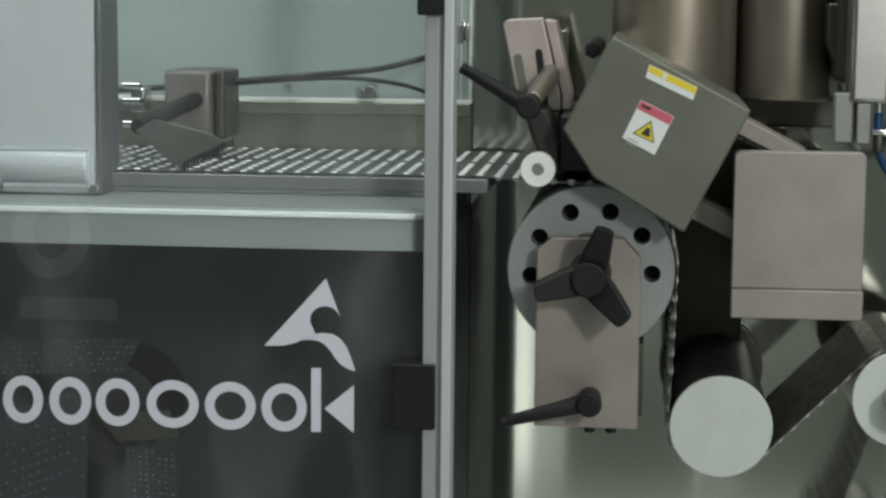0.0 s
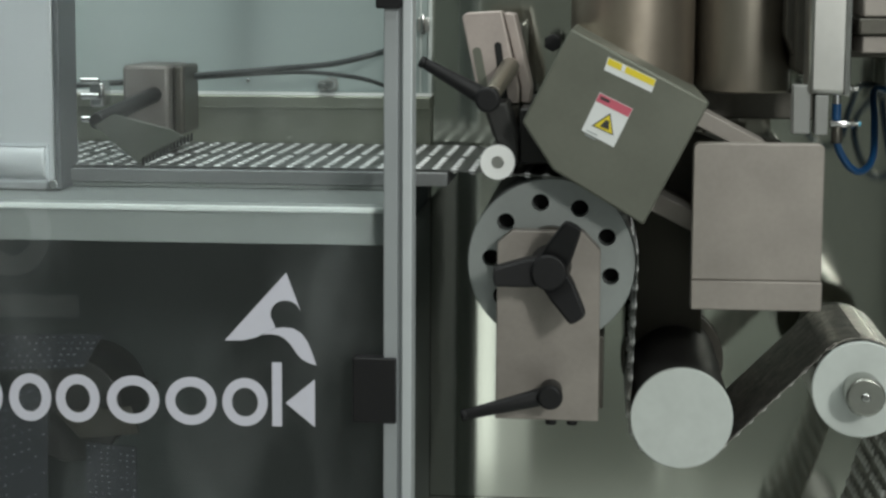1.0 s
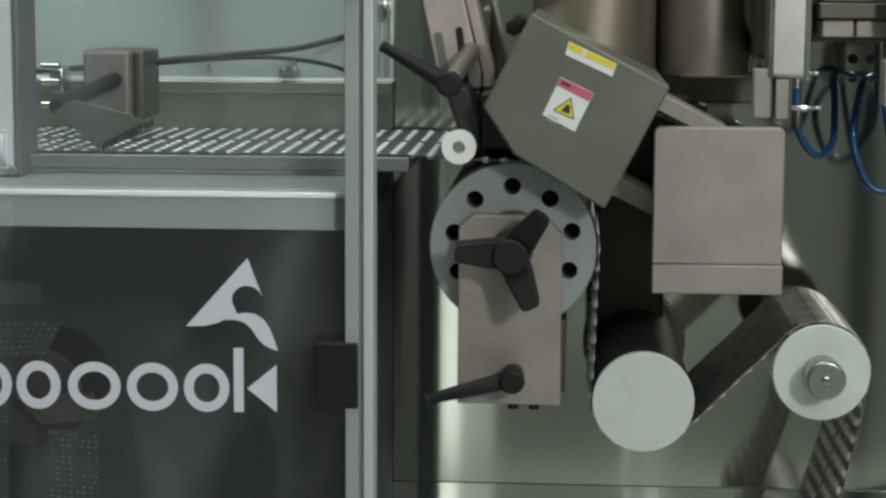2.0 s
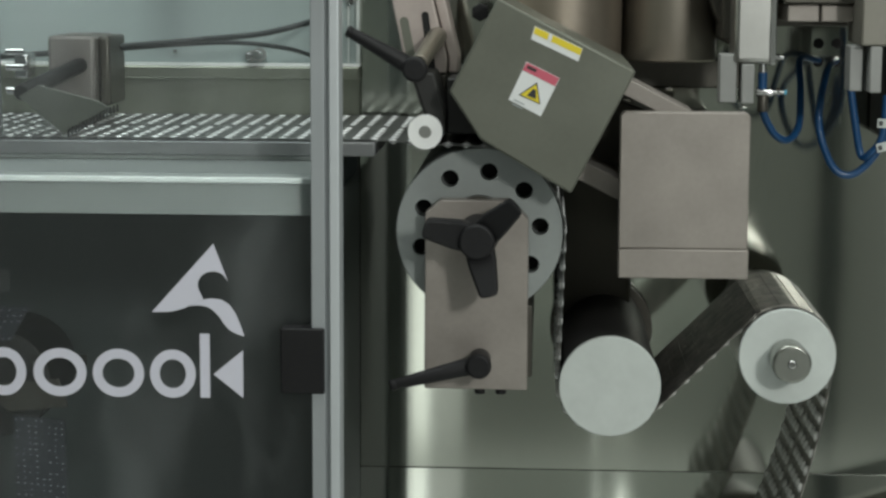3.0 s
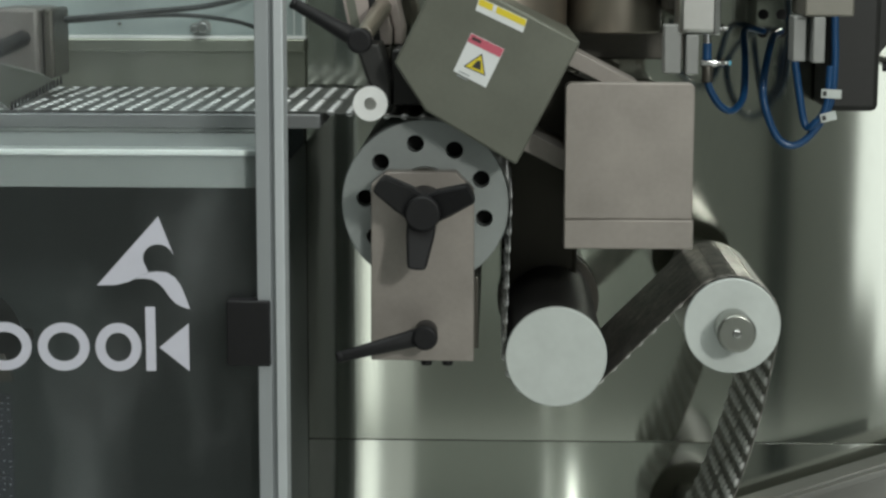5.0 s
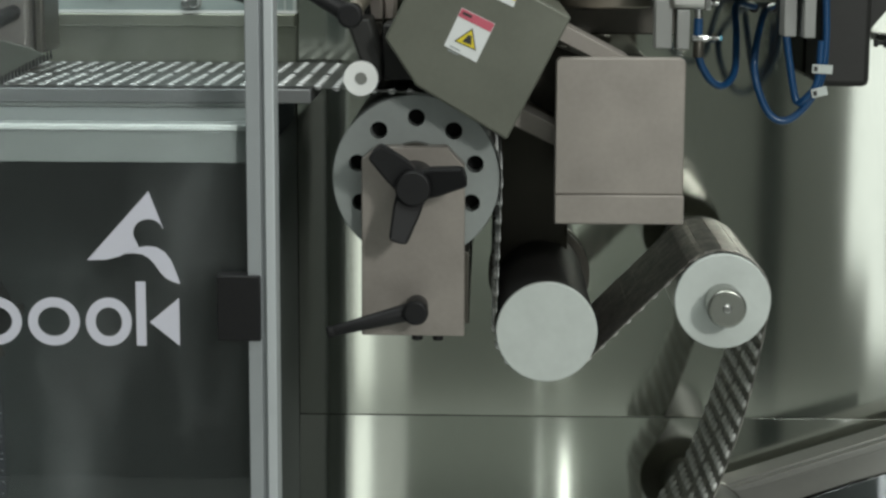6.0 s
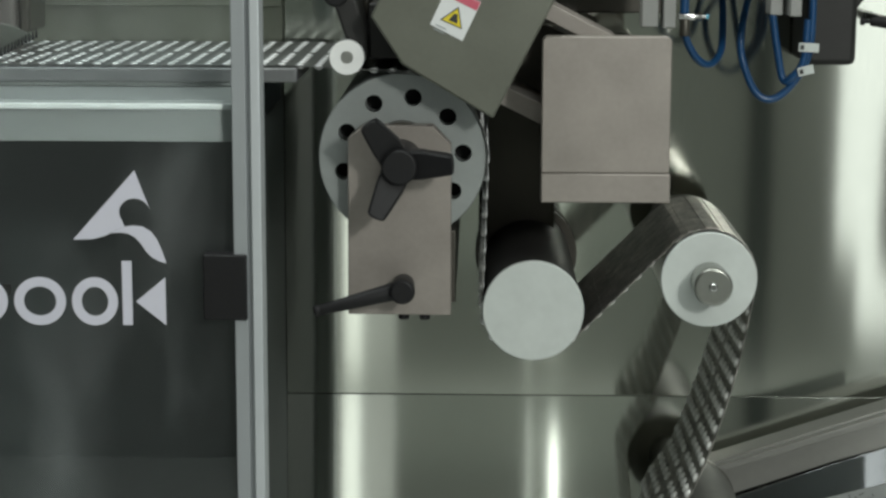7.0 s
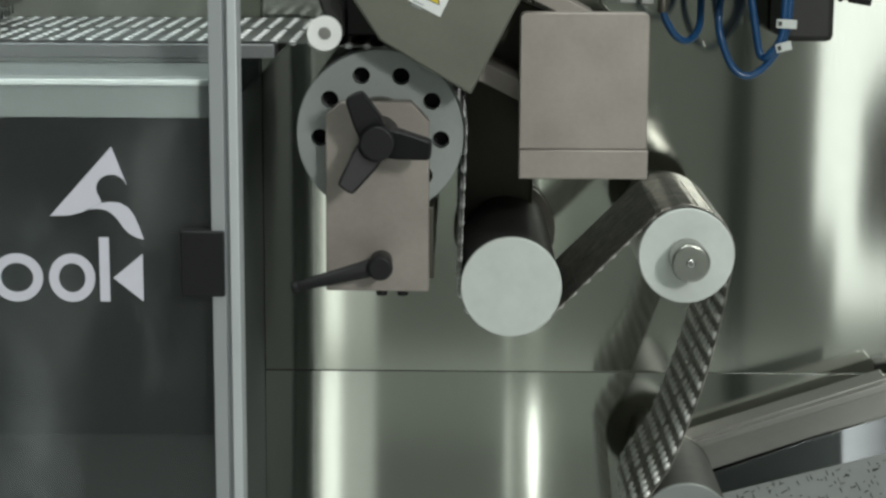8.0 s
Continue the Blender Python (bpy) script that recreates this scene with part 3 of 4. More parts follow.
def loose_web():
    """Finished web folded in the dark lower bay."""
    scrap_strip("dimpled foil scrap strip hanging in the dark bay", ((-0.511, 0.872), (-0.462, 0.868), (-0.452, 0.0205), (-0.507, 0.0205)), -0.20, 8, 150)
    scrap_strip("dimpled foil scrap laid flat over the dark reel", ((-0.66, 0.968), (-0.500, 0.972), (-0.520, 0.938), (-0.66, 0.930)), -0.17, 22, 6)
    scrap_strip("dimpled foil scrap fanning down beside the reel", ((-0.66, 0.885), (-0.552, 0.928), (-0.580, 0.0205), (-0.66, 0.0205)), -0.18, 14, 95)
    t = thing("scrap_reel", "dark scrap reel in the lower machine bay", "reel", (-0.53, -0.1, 0.90))
    bm = B()
    rod(bm, (-0.535, -0.165, 0.895), (-0.535, -0.06, 0.895), 0.052, seg=48, bevel=0.002)
    part("drum", bm, DARK_CAST, t)
    bm = B()
    rod(bm, (-0.535, -0.06, 0.895), (-0.535, -0.0045, 0.895), 0.012)
    part("shaft", bm, DARK_STEEL, t)
    u = thing("waste_guide", "dark bent steel guide below the reel", "guide", (-0.52, -0.12, 0.87))
    part("plate", prism(B(), [(-0.545, 0.898), (-0.470, 0.905), (-0.462, 0.878), (-0.520, 0.872)], -0.186, -0.183, 0.0006), DARK_STEEL, u)
    part("bracket", box(B(), -0.500, -0.485, -0.1825, -0.0045, 0.882, 0.892), DARK_STEEL, u)


DIMPLE_GLINT = material("dimple_glint_foil", (0.42, 0.44, 0.48), 0.35, 0.6, 0.1, 200)
# near-black foil: the dark bay's shade is in its colour
FOIL_SHADED = material("shaded_foil", (0.045, 0.049, 0.058), 0.45, 0.4, 0.1, 90)
label_unit()
sensor_block()
cables()
loose_web()

# ---- drive drum, rollers ----
DRUM_C, DRUM_R = (-0.0654, 1.0654), 0.0743
BIG_C, BIG_R = (0.0513, 0.9302), 0.0451
RIGHT_C, RIGHT_R = (0.2064, 0.9593), 0.0425
LOW_C, LOW_R = (0.2139, 0.7008), 0.0450
PRESS_C, PRESS_R = (-0.1126, 1.1552), 0.0149


def drum():
    t = thing("index_drum", "grey machined index drum with a ring of bored holes", "drum", (DRUM_C[0], 0, DRUM_C[1]))
    bm = B()
    seg = 96
    outer = [bm.verts.new(((DRUM_R - 0.0008) * math.cos(2 * math.pi * i / seg), -0.2858, (DRUM_R - 0.0008) * math.sin(2 * math.pi * i / seg))) for i in range(seg)]
    edges = [bm.edges.new((outer[i], outer[(i + 1) % seg])) for i in range(seg)]
    angles = [263 - 38 * k for k in range(8)] + [-50]
    bores = []
    for a in angles:
        cx, cz = 0.0537 * math.cos(radians(a)), 0.0537 * math.sin(radians(a))
        loop = [bm.verts.new((cx + 0.0077 * math.cos(2 * math.pi * i / 28), -0.2858, cz + 0.0077 * math.sin(2 * math.pi * i / 28))) for i in range(28)]
        edges += [bm.edges.new((loop[i], loop[(i + 1) % 28])) for i in range(28)]
        bores.append((loop, cx, cz))
    bmesh.ops.triangle_fill(bm, edges=edges, use_beauty=True, use_dissolve=False)
    for loop, cx, cz in bores:
        deep = [bm.verts.new((v.co.x, -0.262, v.co.z)) for v in loop]
        for i in range(28):
            bm.faces.new((loop[i], loop[(i + 1) % 28], deep[(i + 1) % 28], deep[i]))
    rims = [outer]
    for r, y in ((DRUM_R, -0.2848), (DRUM_R, -0.03), (DRUM_R - 0.001, -0.029)):
        rims.append([bm.verts.new((r * math.cos(2 * math.pi * i / seg), y, r * math.sin(2 * math.pi * i / seg))) for i in range(seg)])
    for a, b in zip(rims, rims[1:]):
        for i in range(seg):
            bm.faces.new((a[i], a[(i + 1) % seg], b[(i + 1) % seg], b[i])).smooth = True
    bm.faces.new(rims[-1])
    bmesh.ops.recalc_face_normals(bm, faces=bm.faces)
    part("body", bm, DRUM, t, local=True)
    # black plugs darken the bores' ends like deep shade
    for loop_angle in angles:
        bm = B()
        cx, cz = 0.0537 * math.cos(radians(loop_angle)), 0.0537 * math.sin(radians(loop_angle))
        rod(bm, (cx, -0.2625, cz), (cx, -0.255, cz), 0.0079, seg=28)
        part("bore_plug", bm, HOLE_SHADE, t, "black plug painted as the shade in a bore", local=True)
    bm = B()
    rod(bm, (0, -0.002, 0), (0, -0.029, 0), 0.03)
    part("shaft", bm, STEEL, t, local=True)
    return t


def drum_support():
    t = thing("drum_support", "grey nickel support block bolted before the drum", "support block", (-0.067, -0.3, 0.93))
    out = [(-0.1122, 1.0845), (-0.0990, 1.0958), (-0.0379, 1.0962), (-0.0221, 1.0795), (-0.0218, 0.9278), (-0.1126, 0.9285)]
    part("block", prism(B(), out, -0.310, -0.2885, 0.0012), NICKEL, t)
    bm = B()
    rod(bm, (DRUM_C[0], -0.286, DRUM_C[1] + 0.004), (DRUM_C[0], -0.3, DRUM_C[1] + 0.004), 0.0290, seg=48)
    part("boss", bm, DARK_STEEL, t, "dark round boss")
    part("back_rib", box(B(), -0.0290, -0.0180, -0.288, -0.004, 0.9350, 1.0000, 0.001), DARK_STEEL, t)
    for x in (-0.0637, -0.0451):
        bm = B()
        rod(bm, (x, -0.3, 0.929), (x, -0.3, 0.9225), 0.0048, seg=20, bevel=0.001)
        part("bolt", bm, BLACK, t, "black socket bolt")
    return t


def hand_knob():
    t = thing("hand_knob", "black three-armed plastic hand knob", "hand knob", (DRUM_C[0], -0.310, 1.0664))
    bm = B()
    rod(bm, (0, 0.0005, 0), (0, -0.052, 0), 0.0185, 0.0150, 40, 0.002)
    part("hub", bm, BLACK, t, local=True)
    for k in range(3):
        bm = B()
        out = [(0.006, -0.0125), (0.020, -0.0122), (0.0465, -0.0082), (0.0485, -0.0062), (0.0490, 0.0), (0.0485, 0.0062), (0.0465, 0.0082), (0.020, 0.0122), (0.006, 0.0125)]
        prism(bm, out, -0.045, -0.022, 0.0022)
        for v in bm.verts:      # the arms are shortened and bent forward to fit the camera's view
            v.co.x *= 0.955
            v.co.y -= 0.55 * max(0.0, v.co.x - 0.012)
        bmesh.ops.rotate(bm, verts=bm.verts, cent=(0, 0, 0), matrix=Matrix.Rotation(-radians(73.5 + 120 * k), 3, "Y"))
        part("arm", bm, BLACK, t, local=True)
    return t


def clamp_lever(name, label, hub, tip, y_base, length_hub, fat=1.0):
    t = thing(name, label, "clamp lever", (hub[0], y_base, hub[1]))
    d = Vector((tip[0] - hub[0], 0, tip[1] - hub[1]))
    bm = B()
    rod(bm, (0, 0, 0), (0, -length_hub, 0), 0.0095, 0.0112, 28, 0.003)
    part("hub", bm, BLACK, t, local=True)
    bm = B()
    rod(bm, Vector((0, -length_hub * 0.62, 0)), d * 0.95 + Vector((0, -length_hub * 0.85, 0)), 0.0085 * fat, 0.0046 * fat, 20, 0.0015)
    rod(bm, d * 0.93 + Vector((0, -length_hub * 0.85, 0)), d + Vector((0, -length_hub * 0.87, 0)), 0.0054 * fat, 0.0049 * fat, 20, 0.0015)
    part("arm", bm, BLACK, t, local=True)
    bm = B()
    rod(bm, (0, 0.004, 0), (0, -0.001, 0), 0.006, seg=16)
    part("stud", bm, STEEL, t, local=True)
    return t


def roller(name, label, c, r, y_front, y_back, body, cap_t=0.006, knob=False, flange=-0.0005, cap=CAP):
    t = thing(name, label, "roller", (c[0], 0, c[1]))
    bm = B()
    rod(bm, (0, y_back, 0), (0, y_front + cap_t + 0.0005, 0), r - 0.0012, seg=72)
    part("body", bm, body, t, local=True)
    bm = B()
    rod(bm, (0, y_front + cap_t, 0), (0, y_front, 0), r, seg=80, bevel=0.0012)
    part("cap", bm, cap, t, "grey end cap", local=True)
    bm = B()
    rod(bm, (0, y_back, 0), (0, -0.003, 0), r * 0.45, seg=32)
    part("shaft", bm, STEEL, t, local=True)
    bm = B()
    rod(bm, (0, y_back + 0.0005, 0), (0, y_back + 0.010, 0), r + flange, seg=64, bevel=0.001)
    part("rear_flange", bm, DARK_STEEL, t, local=True)
    if knob:
        bm = B()
        rod(bm, (0, y_front - 0.0002, 0), (0, y_front - 0.034, 0), 0.0166, 0.0170, 40, 0.0025)
        k = part("knob", bm, KNOB_STEEL, t, "polished steel knob", local=True)
        bm = B()
        rod(bm, (0, y_front - 0.0335, 0), (0, y_front - 0.0360, 0), 0.0045, 0.003, 20, 0.0006)
        part("pin", bm, CHROME, k, local=True)
    return t


index_drum = drum()
drum_support()
knob = hand_knob()
clamp_lever("clamp_lever", "black clamp lever on the support block", (-0.0635, 0.9560), (-0.1405, 0.9375), -0.310, 0.038)
big_roller = roller("idler_roller", "dark rubber idler roller with a pale round end cap", BIG_C, BIG_R, -0.300, -0.02, RUBBER, flange=0.007)
right_roller = roller("guide_roller", "steel guide roller with pale cap and polished knob", RIGHT_C, RIGHT_R, -0.300, -0.085, STEEL, knob=True)
low_roller = roller("guide_roller", "lower matt grey guide roller with a grey cap", LOW_C, LOW_R, -0.290, -0.13, ROLLER_GREY, cap=ALU_GREEN)


def press_roller():
    t = thing("press_roller", "small white nylon press roller above the drum", "roller", (PRESS_C[0], 0, PRESS_C[1]))
    bm = ring(B(), (0, 0), PRESS_R, 0.0055, -0.310, -0.300)
    part("end_ring", bm, WHITE, t, "white nylon end ring", local=True)
    bm = B()
    rod(bm, (0, -0.2995, 0), (0, -0.02, 0), PRESS_R - 0.001, seg=40)
    part("body", bm, DARK_STEEL, t, local=True)
    bm = B()
    rod(bm, (0, -0.2998, 0), (0, -0.3085, 0), 0.0053, seg=24, bevel=0.0008)
    part("pin", bm, STEEL, t, local=True)
    return t


press = press_roller()


# ---- upper middle ----
def slotted_bracket():
    t = thing("pivot_arm", "pinkish grey nickel pivot arm with long slots above the press roller", "bracket", (-0.12, -0.2, 1.17))
    out = [(-0.1511, 1.2790), (-0.1470, 1.2830), (-0.1150, 1.2850), (-0.0985, 1.2150), (-0.0987, 1.2010), (-0.1320, 1.2010), (-0.1390, 1.2230)]
    part("plate", prism(B(), out, -0.222, -0.190, 0.0015), NICKEL_LIT, t)
    # the arm's fade into shade, put into a separate darker end
    part("shaded_plate_end", prism(B(), [(-0.0987, 1.2000), (-0.0990, 1.1720), (-0.1215, 1.1700), (-0.1317, 1.2000)], -0.220, -0.190, 0.0015), DARK_STEEL, t, "plate's lower end, coloured dark for its shade")
    out = [(-0.1140, 1.2835), (-0.1040, 1.2820), (-0.0880, 1.2150), (-0.0888, 1.2010), (-0.0972, 1.2010), (-0.0970, 1.2150)]
    part("rear_plate", prism(B(), out, -0.210, -0.150, 0.0015), NICKEL_LIT, t)
    part("mount", box(B(), -0.1300, -0.1050, -0.1895, -0.003, 1.2300, 1.2700, 0.002), DARK_STEEL, t)

    def slot(x, z0, z1, w, mat, label):
        arc = [(x + w * math.cos(a), z1 + w * math.sin(a)) for a in (math.pi * k / 8 for k in range(9))]
        bm = prism(B(), arc + [(x - w + 0.0064, z0), (x + w + 0.0064, z0)], -0.2226, -0.2205)
        bmesh.ops.recalc_face_normals(bm, faces=bm.faces)
        part("slot", bm, mat, t, label)
    # both slots are inlays; the black one carries a slot's shade
    slot(-0.1370, 1.2150, 1.2480, 0.0040, GREEN_STEEL, "grey inlay in the shape of a shallow recess")
    slot(-0.1180, 1.2050, 1.2535, 0.0033, HOLE_SHADE, "black inlay painted as the shade in a slot")
    bm = B()
    rod(bm, (-0.1070, -0.218, 1.2350), (-0.1185, -0.296, 1.2140), 0.0088, 0.0075, 24, 0.001)
    part("stem", bm, BROWN_STEEL, t, "brownish turned clamp stem")
    bm = prism(B(), [(-0.1260, 1.2060), (-0.1060, 1.2060), (-0.0960, 1.1720), (-0.0960, 1.1510), (-0.1150, 1.1720)], -0.296, -0.2235, 0.002)
    part("yoke", bm, DARK_CAST, t, "dark roller yoke")
    # added black block, in place of the shade over the web
    part("dark_filler", box(B(), -0.0955, -0.0560, -0.275, -0.030, 1.1510, 1.2000, 0.002), DARK_CAST, t, "black block added for the shade behind the press roller")
    return t


def green_cover():
    t = thing("drive_cover", "olive grey sheet steel cover with warning stickers", "machine cover", (-0.01, -0.2, 1.19))
    out = [(-0.0496, 1.2718), (0.0678, 1.2110), (0.0140, 1.1061), (-0.0640, 1.1520), (-0.0904, 1.1927)]
    part("shell", prism(B(), out, -0.340, -0.060, 0.0022), GREEN_STEEL, t)
    y = -0.3405
    yel = part("caution_strip", prism(B(), [(-0.0183, 1.2484), (0.0223, 1.2297), (0.0187, 1.2187), (-0.0215, 1.2374)], y, -0.3401), STICKER, t, "white and yellow caution strip")
    part("yellow_field", prism(B(), [(-0.0178, 1.2476), (0.0218, 1.2294), (0.0202, 1.2240), (-0.0193, 1.2421)], y - 0.0003, y - 0.0001), YELLOW, yel)
    part("strip_mark", prism(B(), [(-0.0060, 1.2422), (-0.0030, 1.2408), (-0.0045, 1.2355), (-0.0075, 1.2369)], y - 0.0006, y - 0.0004), STICKER, yel)
    warn = part("warning_sticker", prism(B(), [(-0.0250, 1.2184), (0.0033, 1.2048), (-0.0124, 1.1721), (-0.0399, 1.1862)], y, -0.3401), STICKER, t, "white warning sticker")
    part("red_bar", prism(B(), [(-0.0248, 1.2178), (0.0029, 1.2046), (-0.0006, 1.1978), (-0.0281, 1.2112)], y - 0.0003, y - 0.0001), RED, warn)
    part("red_bar_text", prism(B(), [(-0.0236, 1.2152), (-0.0160, 1.2116), (-0.0170, 1.2094), (-0.0246, 1.2130)], y - 0.0006, y - 0.0004), INK, warn)

    def on_sticker(*uv):
        return [(-0.0250 + 0.0283 * u - 0.0149 * v, 1.2184 - 0.0136 * u - 0.0322 * v) for u, v in uv]
    part("triangle_edge", prism(B(), on_sticker((0.50, 0.325), (0.84, 0.775), (0.19, 0.795)), y - 0.0003, y - 0.0001), INK, warn)
    part("triangle", prism(B(), on_sticker((0.505, 0.38), (0.79, 0.755), (0.24, 0.77)), y - 0.0006, y - 0.0004), YELLOW, warn)
    part("triangle_mark", prism(B(), on_sticker((0.47, 0.52), (0.56, 0.50), (0.66, 0.70), (0.40, 0.72)), y - 0.0009, y - 0.0007), INK, warn)
    for k in range(2):
        dx, dz = -0.0016 * k, -0.0034 * k
        part("text_bar", prism(B(), [(-0.0350 + dx, 1.1866 + dz), (-0.0262 + dx, 1.1824 + dz), (-0.0266 + dx, 1.1815 + dz), (-0.0354 + dx, 1.1857 + dz)], y - 0.0003, y - 0.0001), GREY_INK, warn)
    return t


def square_cover():
    t = thing("square_cover", "pinkish grey nickel cover block with a lower lip", "machine cover", (0.113, -0.2, 1.1))
    part("face", prism(B(), rounded(0.0567, 0.1690, 1.0540, 1.1735, 0.005), -0.300, -0.283, 0.0012), NICKEL, t)
    part("lip", box(B(), 0.0568, 0.1698, -0.302, -0.283, 1.0280, 1.0537, 0.0012), NICKEL, t)
    part("core", box(B(), 0.0700, 0.1560, -0.2825, -0.004, 1.0400, 1.1550, 0.002), DARK_STEEL, t)
    return t


def rounded(x0, x1, z0, z1, r, n=5):
    out = []
    for cx, cz, a0 in ((x1 - r, z1 - r, 0), (x0 + r, z1 - r, 90)):
        out += [(cx + r * math.cos(radians(a0 + 90 * i / n)), cz + r * math.sin(radians(a0 + 90 * i / n))) for i in range(n + 1)]
    return out + [(x0, z0), (x1, z0)]


def yoke():
    t = thing("tension_yoke", "slanted nickel yoke arms behind the covers", "yoke", (0.09, -0.12, 1.14))
    part("upper_arm", prism(B(), [(0.0600, 1.2000), (0.1300, 1.1640), (0.1240, 1.1510), (0.0520, 1.1870)], -0.200, -0.100, 0.001), NICKEL, t)
    part("lower_arm", prism(B(), [(0.0180, 1.1260), (0.0700, 1.1010), (0.0630, 1.0850), (0.0120, 1.1100)], -0.220, -0.100, 0.001), NICKEL, t)
    part("web_plate", prism(B(), [(0.0500, 1.1750), (0.1150, 1.1500), (0.0850, 1.0900), (0.0300, 1.1150)], -0.100, -0.004, 0.001), DARK_STEEL, t)
    return t


def upper_frame():
    t = thing("drive_housing", "dark housing behind the covers, with stand-ins for reflections in the plate", "housing", (0.05, -0.05, 1.2))
    # columns and slab are added in place of reflections in the plate
    bm = B()
    rod(bm, (0.005, -0.075, 1.205), (0.005, -0.075, 1.50), 0.060, seg=64, bevel=0.004)
    part("column", bm, COLUMN, t, "dull column standing in for a beige reflection")
    bm = B()
    rod(bm, (0.113, -0.052, 1.2055), (0.113, -0.052, 1.5), 0.046, seg=64, bevel=0.003)
    part("streak_column", bm, BROWN_STEEL, t, "brownish column standing in for streaked reflections")
    # added box that carries the plate's dark reflection
    part("dark_backing_box", box(B(), 0.0030, 0.0780, -0.070, -0.004, 0.9000, 1.1700, 0.004), DARK_BACKING, t, "dark box standing in for the plate's dark reflection")
    part("slab", box(B(), 0.0700, 0.2000, -0.012, -0.004, 1.1760, 1.2050, 0.002), DARK_STEEL, t)
    part("side_block", prism(B(), [(0.1480, 1.30), (0.1480, 1.262), (0.1640, 1.225), (0.1800, 1.225), (0.1800, 1.30)], -0.120, -0.004, 0.002), DARK_STEEL, t)
    bm = B()
    rod(bm, (-0.0721, -0.09, 1.2532), (-0.0721, -0.005, 1.2532), 0.006, seg=20)
    rod(bm, (-0.0721, -0.105, 1.2532), (-0.0721, -0.09, 1.2532), 0.0088, seg=6, bevel=0.001)
    part("cap_bolt", bm, BLACK, t, "black cap bolt")
    return t


slotted_bracket()
clamp_lever("clamp_lever", "black clamp lever on the pivot arm", (-0.1205, 1.2105), (-0.1788, 1.2434), -0.301, 0.030, 1.0)
green_cover()
square_cover()
yoke()
upper_frame()


# ---- upper right ----
def air_cylinder():
    t = thing("air_cylinder", "silver pneumatic cylinder with two white gripper fingers", "pneumatic cylinder", (0.18, -0.2, 1.17))
    part("barrel", box(B(), 0.1625, 0.1990, -0.200, -0.150, 1.2106, 1.42, 0.005, 4), STEEL, t)
    part("rail", box(B(), 0.1945, 0.2005, -0.2015, -0.160, 1.2100, 1.42, 0.001), CHROME, t)
    part("finger", box(B(), 0.1505, 0.1660, -0.195, -0.170, 1.1745, 1.2190, 0.0012), FINGER, t, "pale grey gripper finger")
    part("finger", box(B(), 0.1700, 0.1816, -0.200, -0.170, 1.1740, 1.2102, 0.0012), FINGER, t, "pale grey gripper finger")
    part("mount", box(B(), 0.1560, 0.1960, -0.1495, -0.004, 1.2300, 1.40, 0.002), DARK_STEEL, t)
    return t


def fittings():
    t = thing("hose_fitting", "bright push-in elbow with a blue release ring", "hose fitting", (0.1915, -0.185, 1.17))
    bm = B()
    rod(bm, (0.1845, -0.186, 1.1838), (0.2000, -0.186, 1.1838), 0.0038, seg=20, bevel=0.0006)
    part("barrel", bm, CHROME, t)
    bm = B()
    rod(bm, (0.2000, -0.186, 1.1838), (0.2055, -0.186, 1.1838), 0.0022, seg=14)
    rod(bm, (0.2035, -0.186, 1.1838), (0.2065, -0.186, 1.1838), 0.0042, seg=6)
    rod(bm, (0.2065, -0.186, 1.1838), (0.2105, -0.186, 1.1838), 0.0018, seg=12)
    part("screw", bm, CHROME, t)
    bm = B()
    rod(bm, (0.2105, -0.186, 1.1838), (0.2128, -0.186, 1.1838), 0.0022, seg=12)
    part("screw_tip", bm, BLUE_TIP, t, "pale blue screw tip")
    bm = B()
    rod(bm, (0.1912, -0.186, 1.1815), (0.1912, -0.186, 1.1660), 0.0048, 0.0052, 20, 0.0008)
    part("sleeve", bm, DARK_STEEL, t)
    bm = B()
    rod(bm, (0.1905, -0.186, 1.1870), (0.1905, -0.186, 1.2020), 0.0042, seg=18)
    part("hose_stub", bm, BLUE_TUBE, t, "blue hose stub")
    bm = B()
    rod(bm, (0.1905, -0.186, 1.2020), (0.1905, -0.186, 1.2110), 0.0035, seg=18)
    part("nipple", bm, CHROME, t)
    u = thing("set_screw", "small bright set screw beside the cylinder", "screw", (0.203, -0.19, 1.2158))
    bm = B()
    rod(bm, (0.2000, -0.19, 1.2158), (0.2085, -0.19, 1.2158), 0.0022, seg=12)
    rod(bm, (0.2025, -0.19, 1.2158), (0.2050, -0.19, 1.2158), 0.0038, seg=6)
    part("screw", bm, CHROME, u)


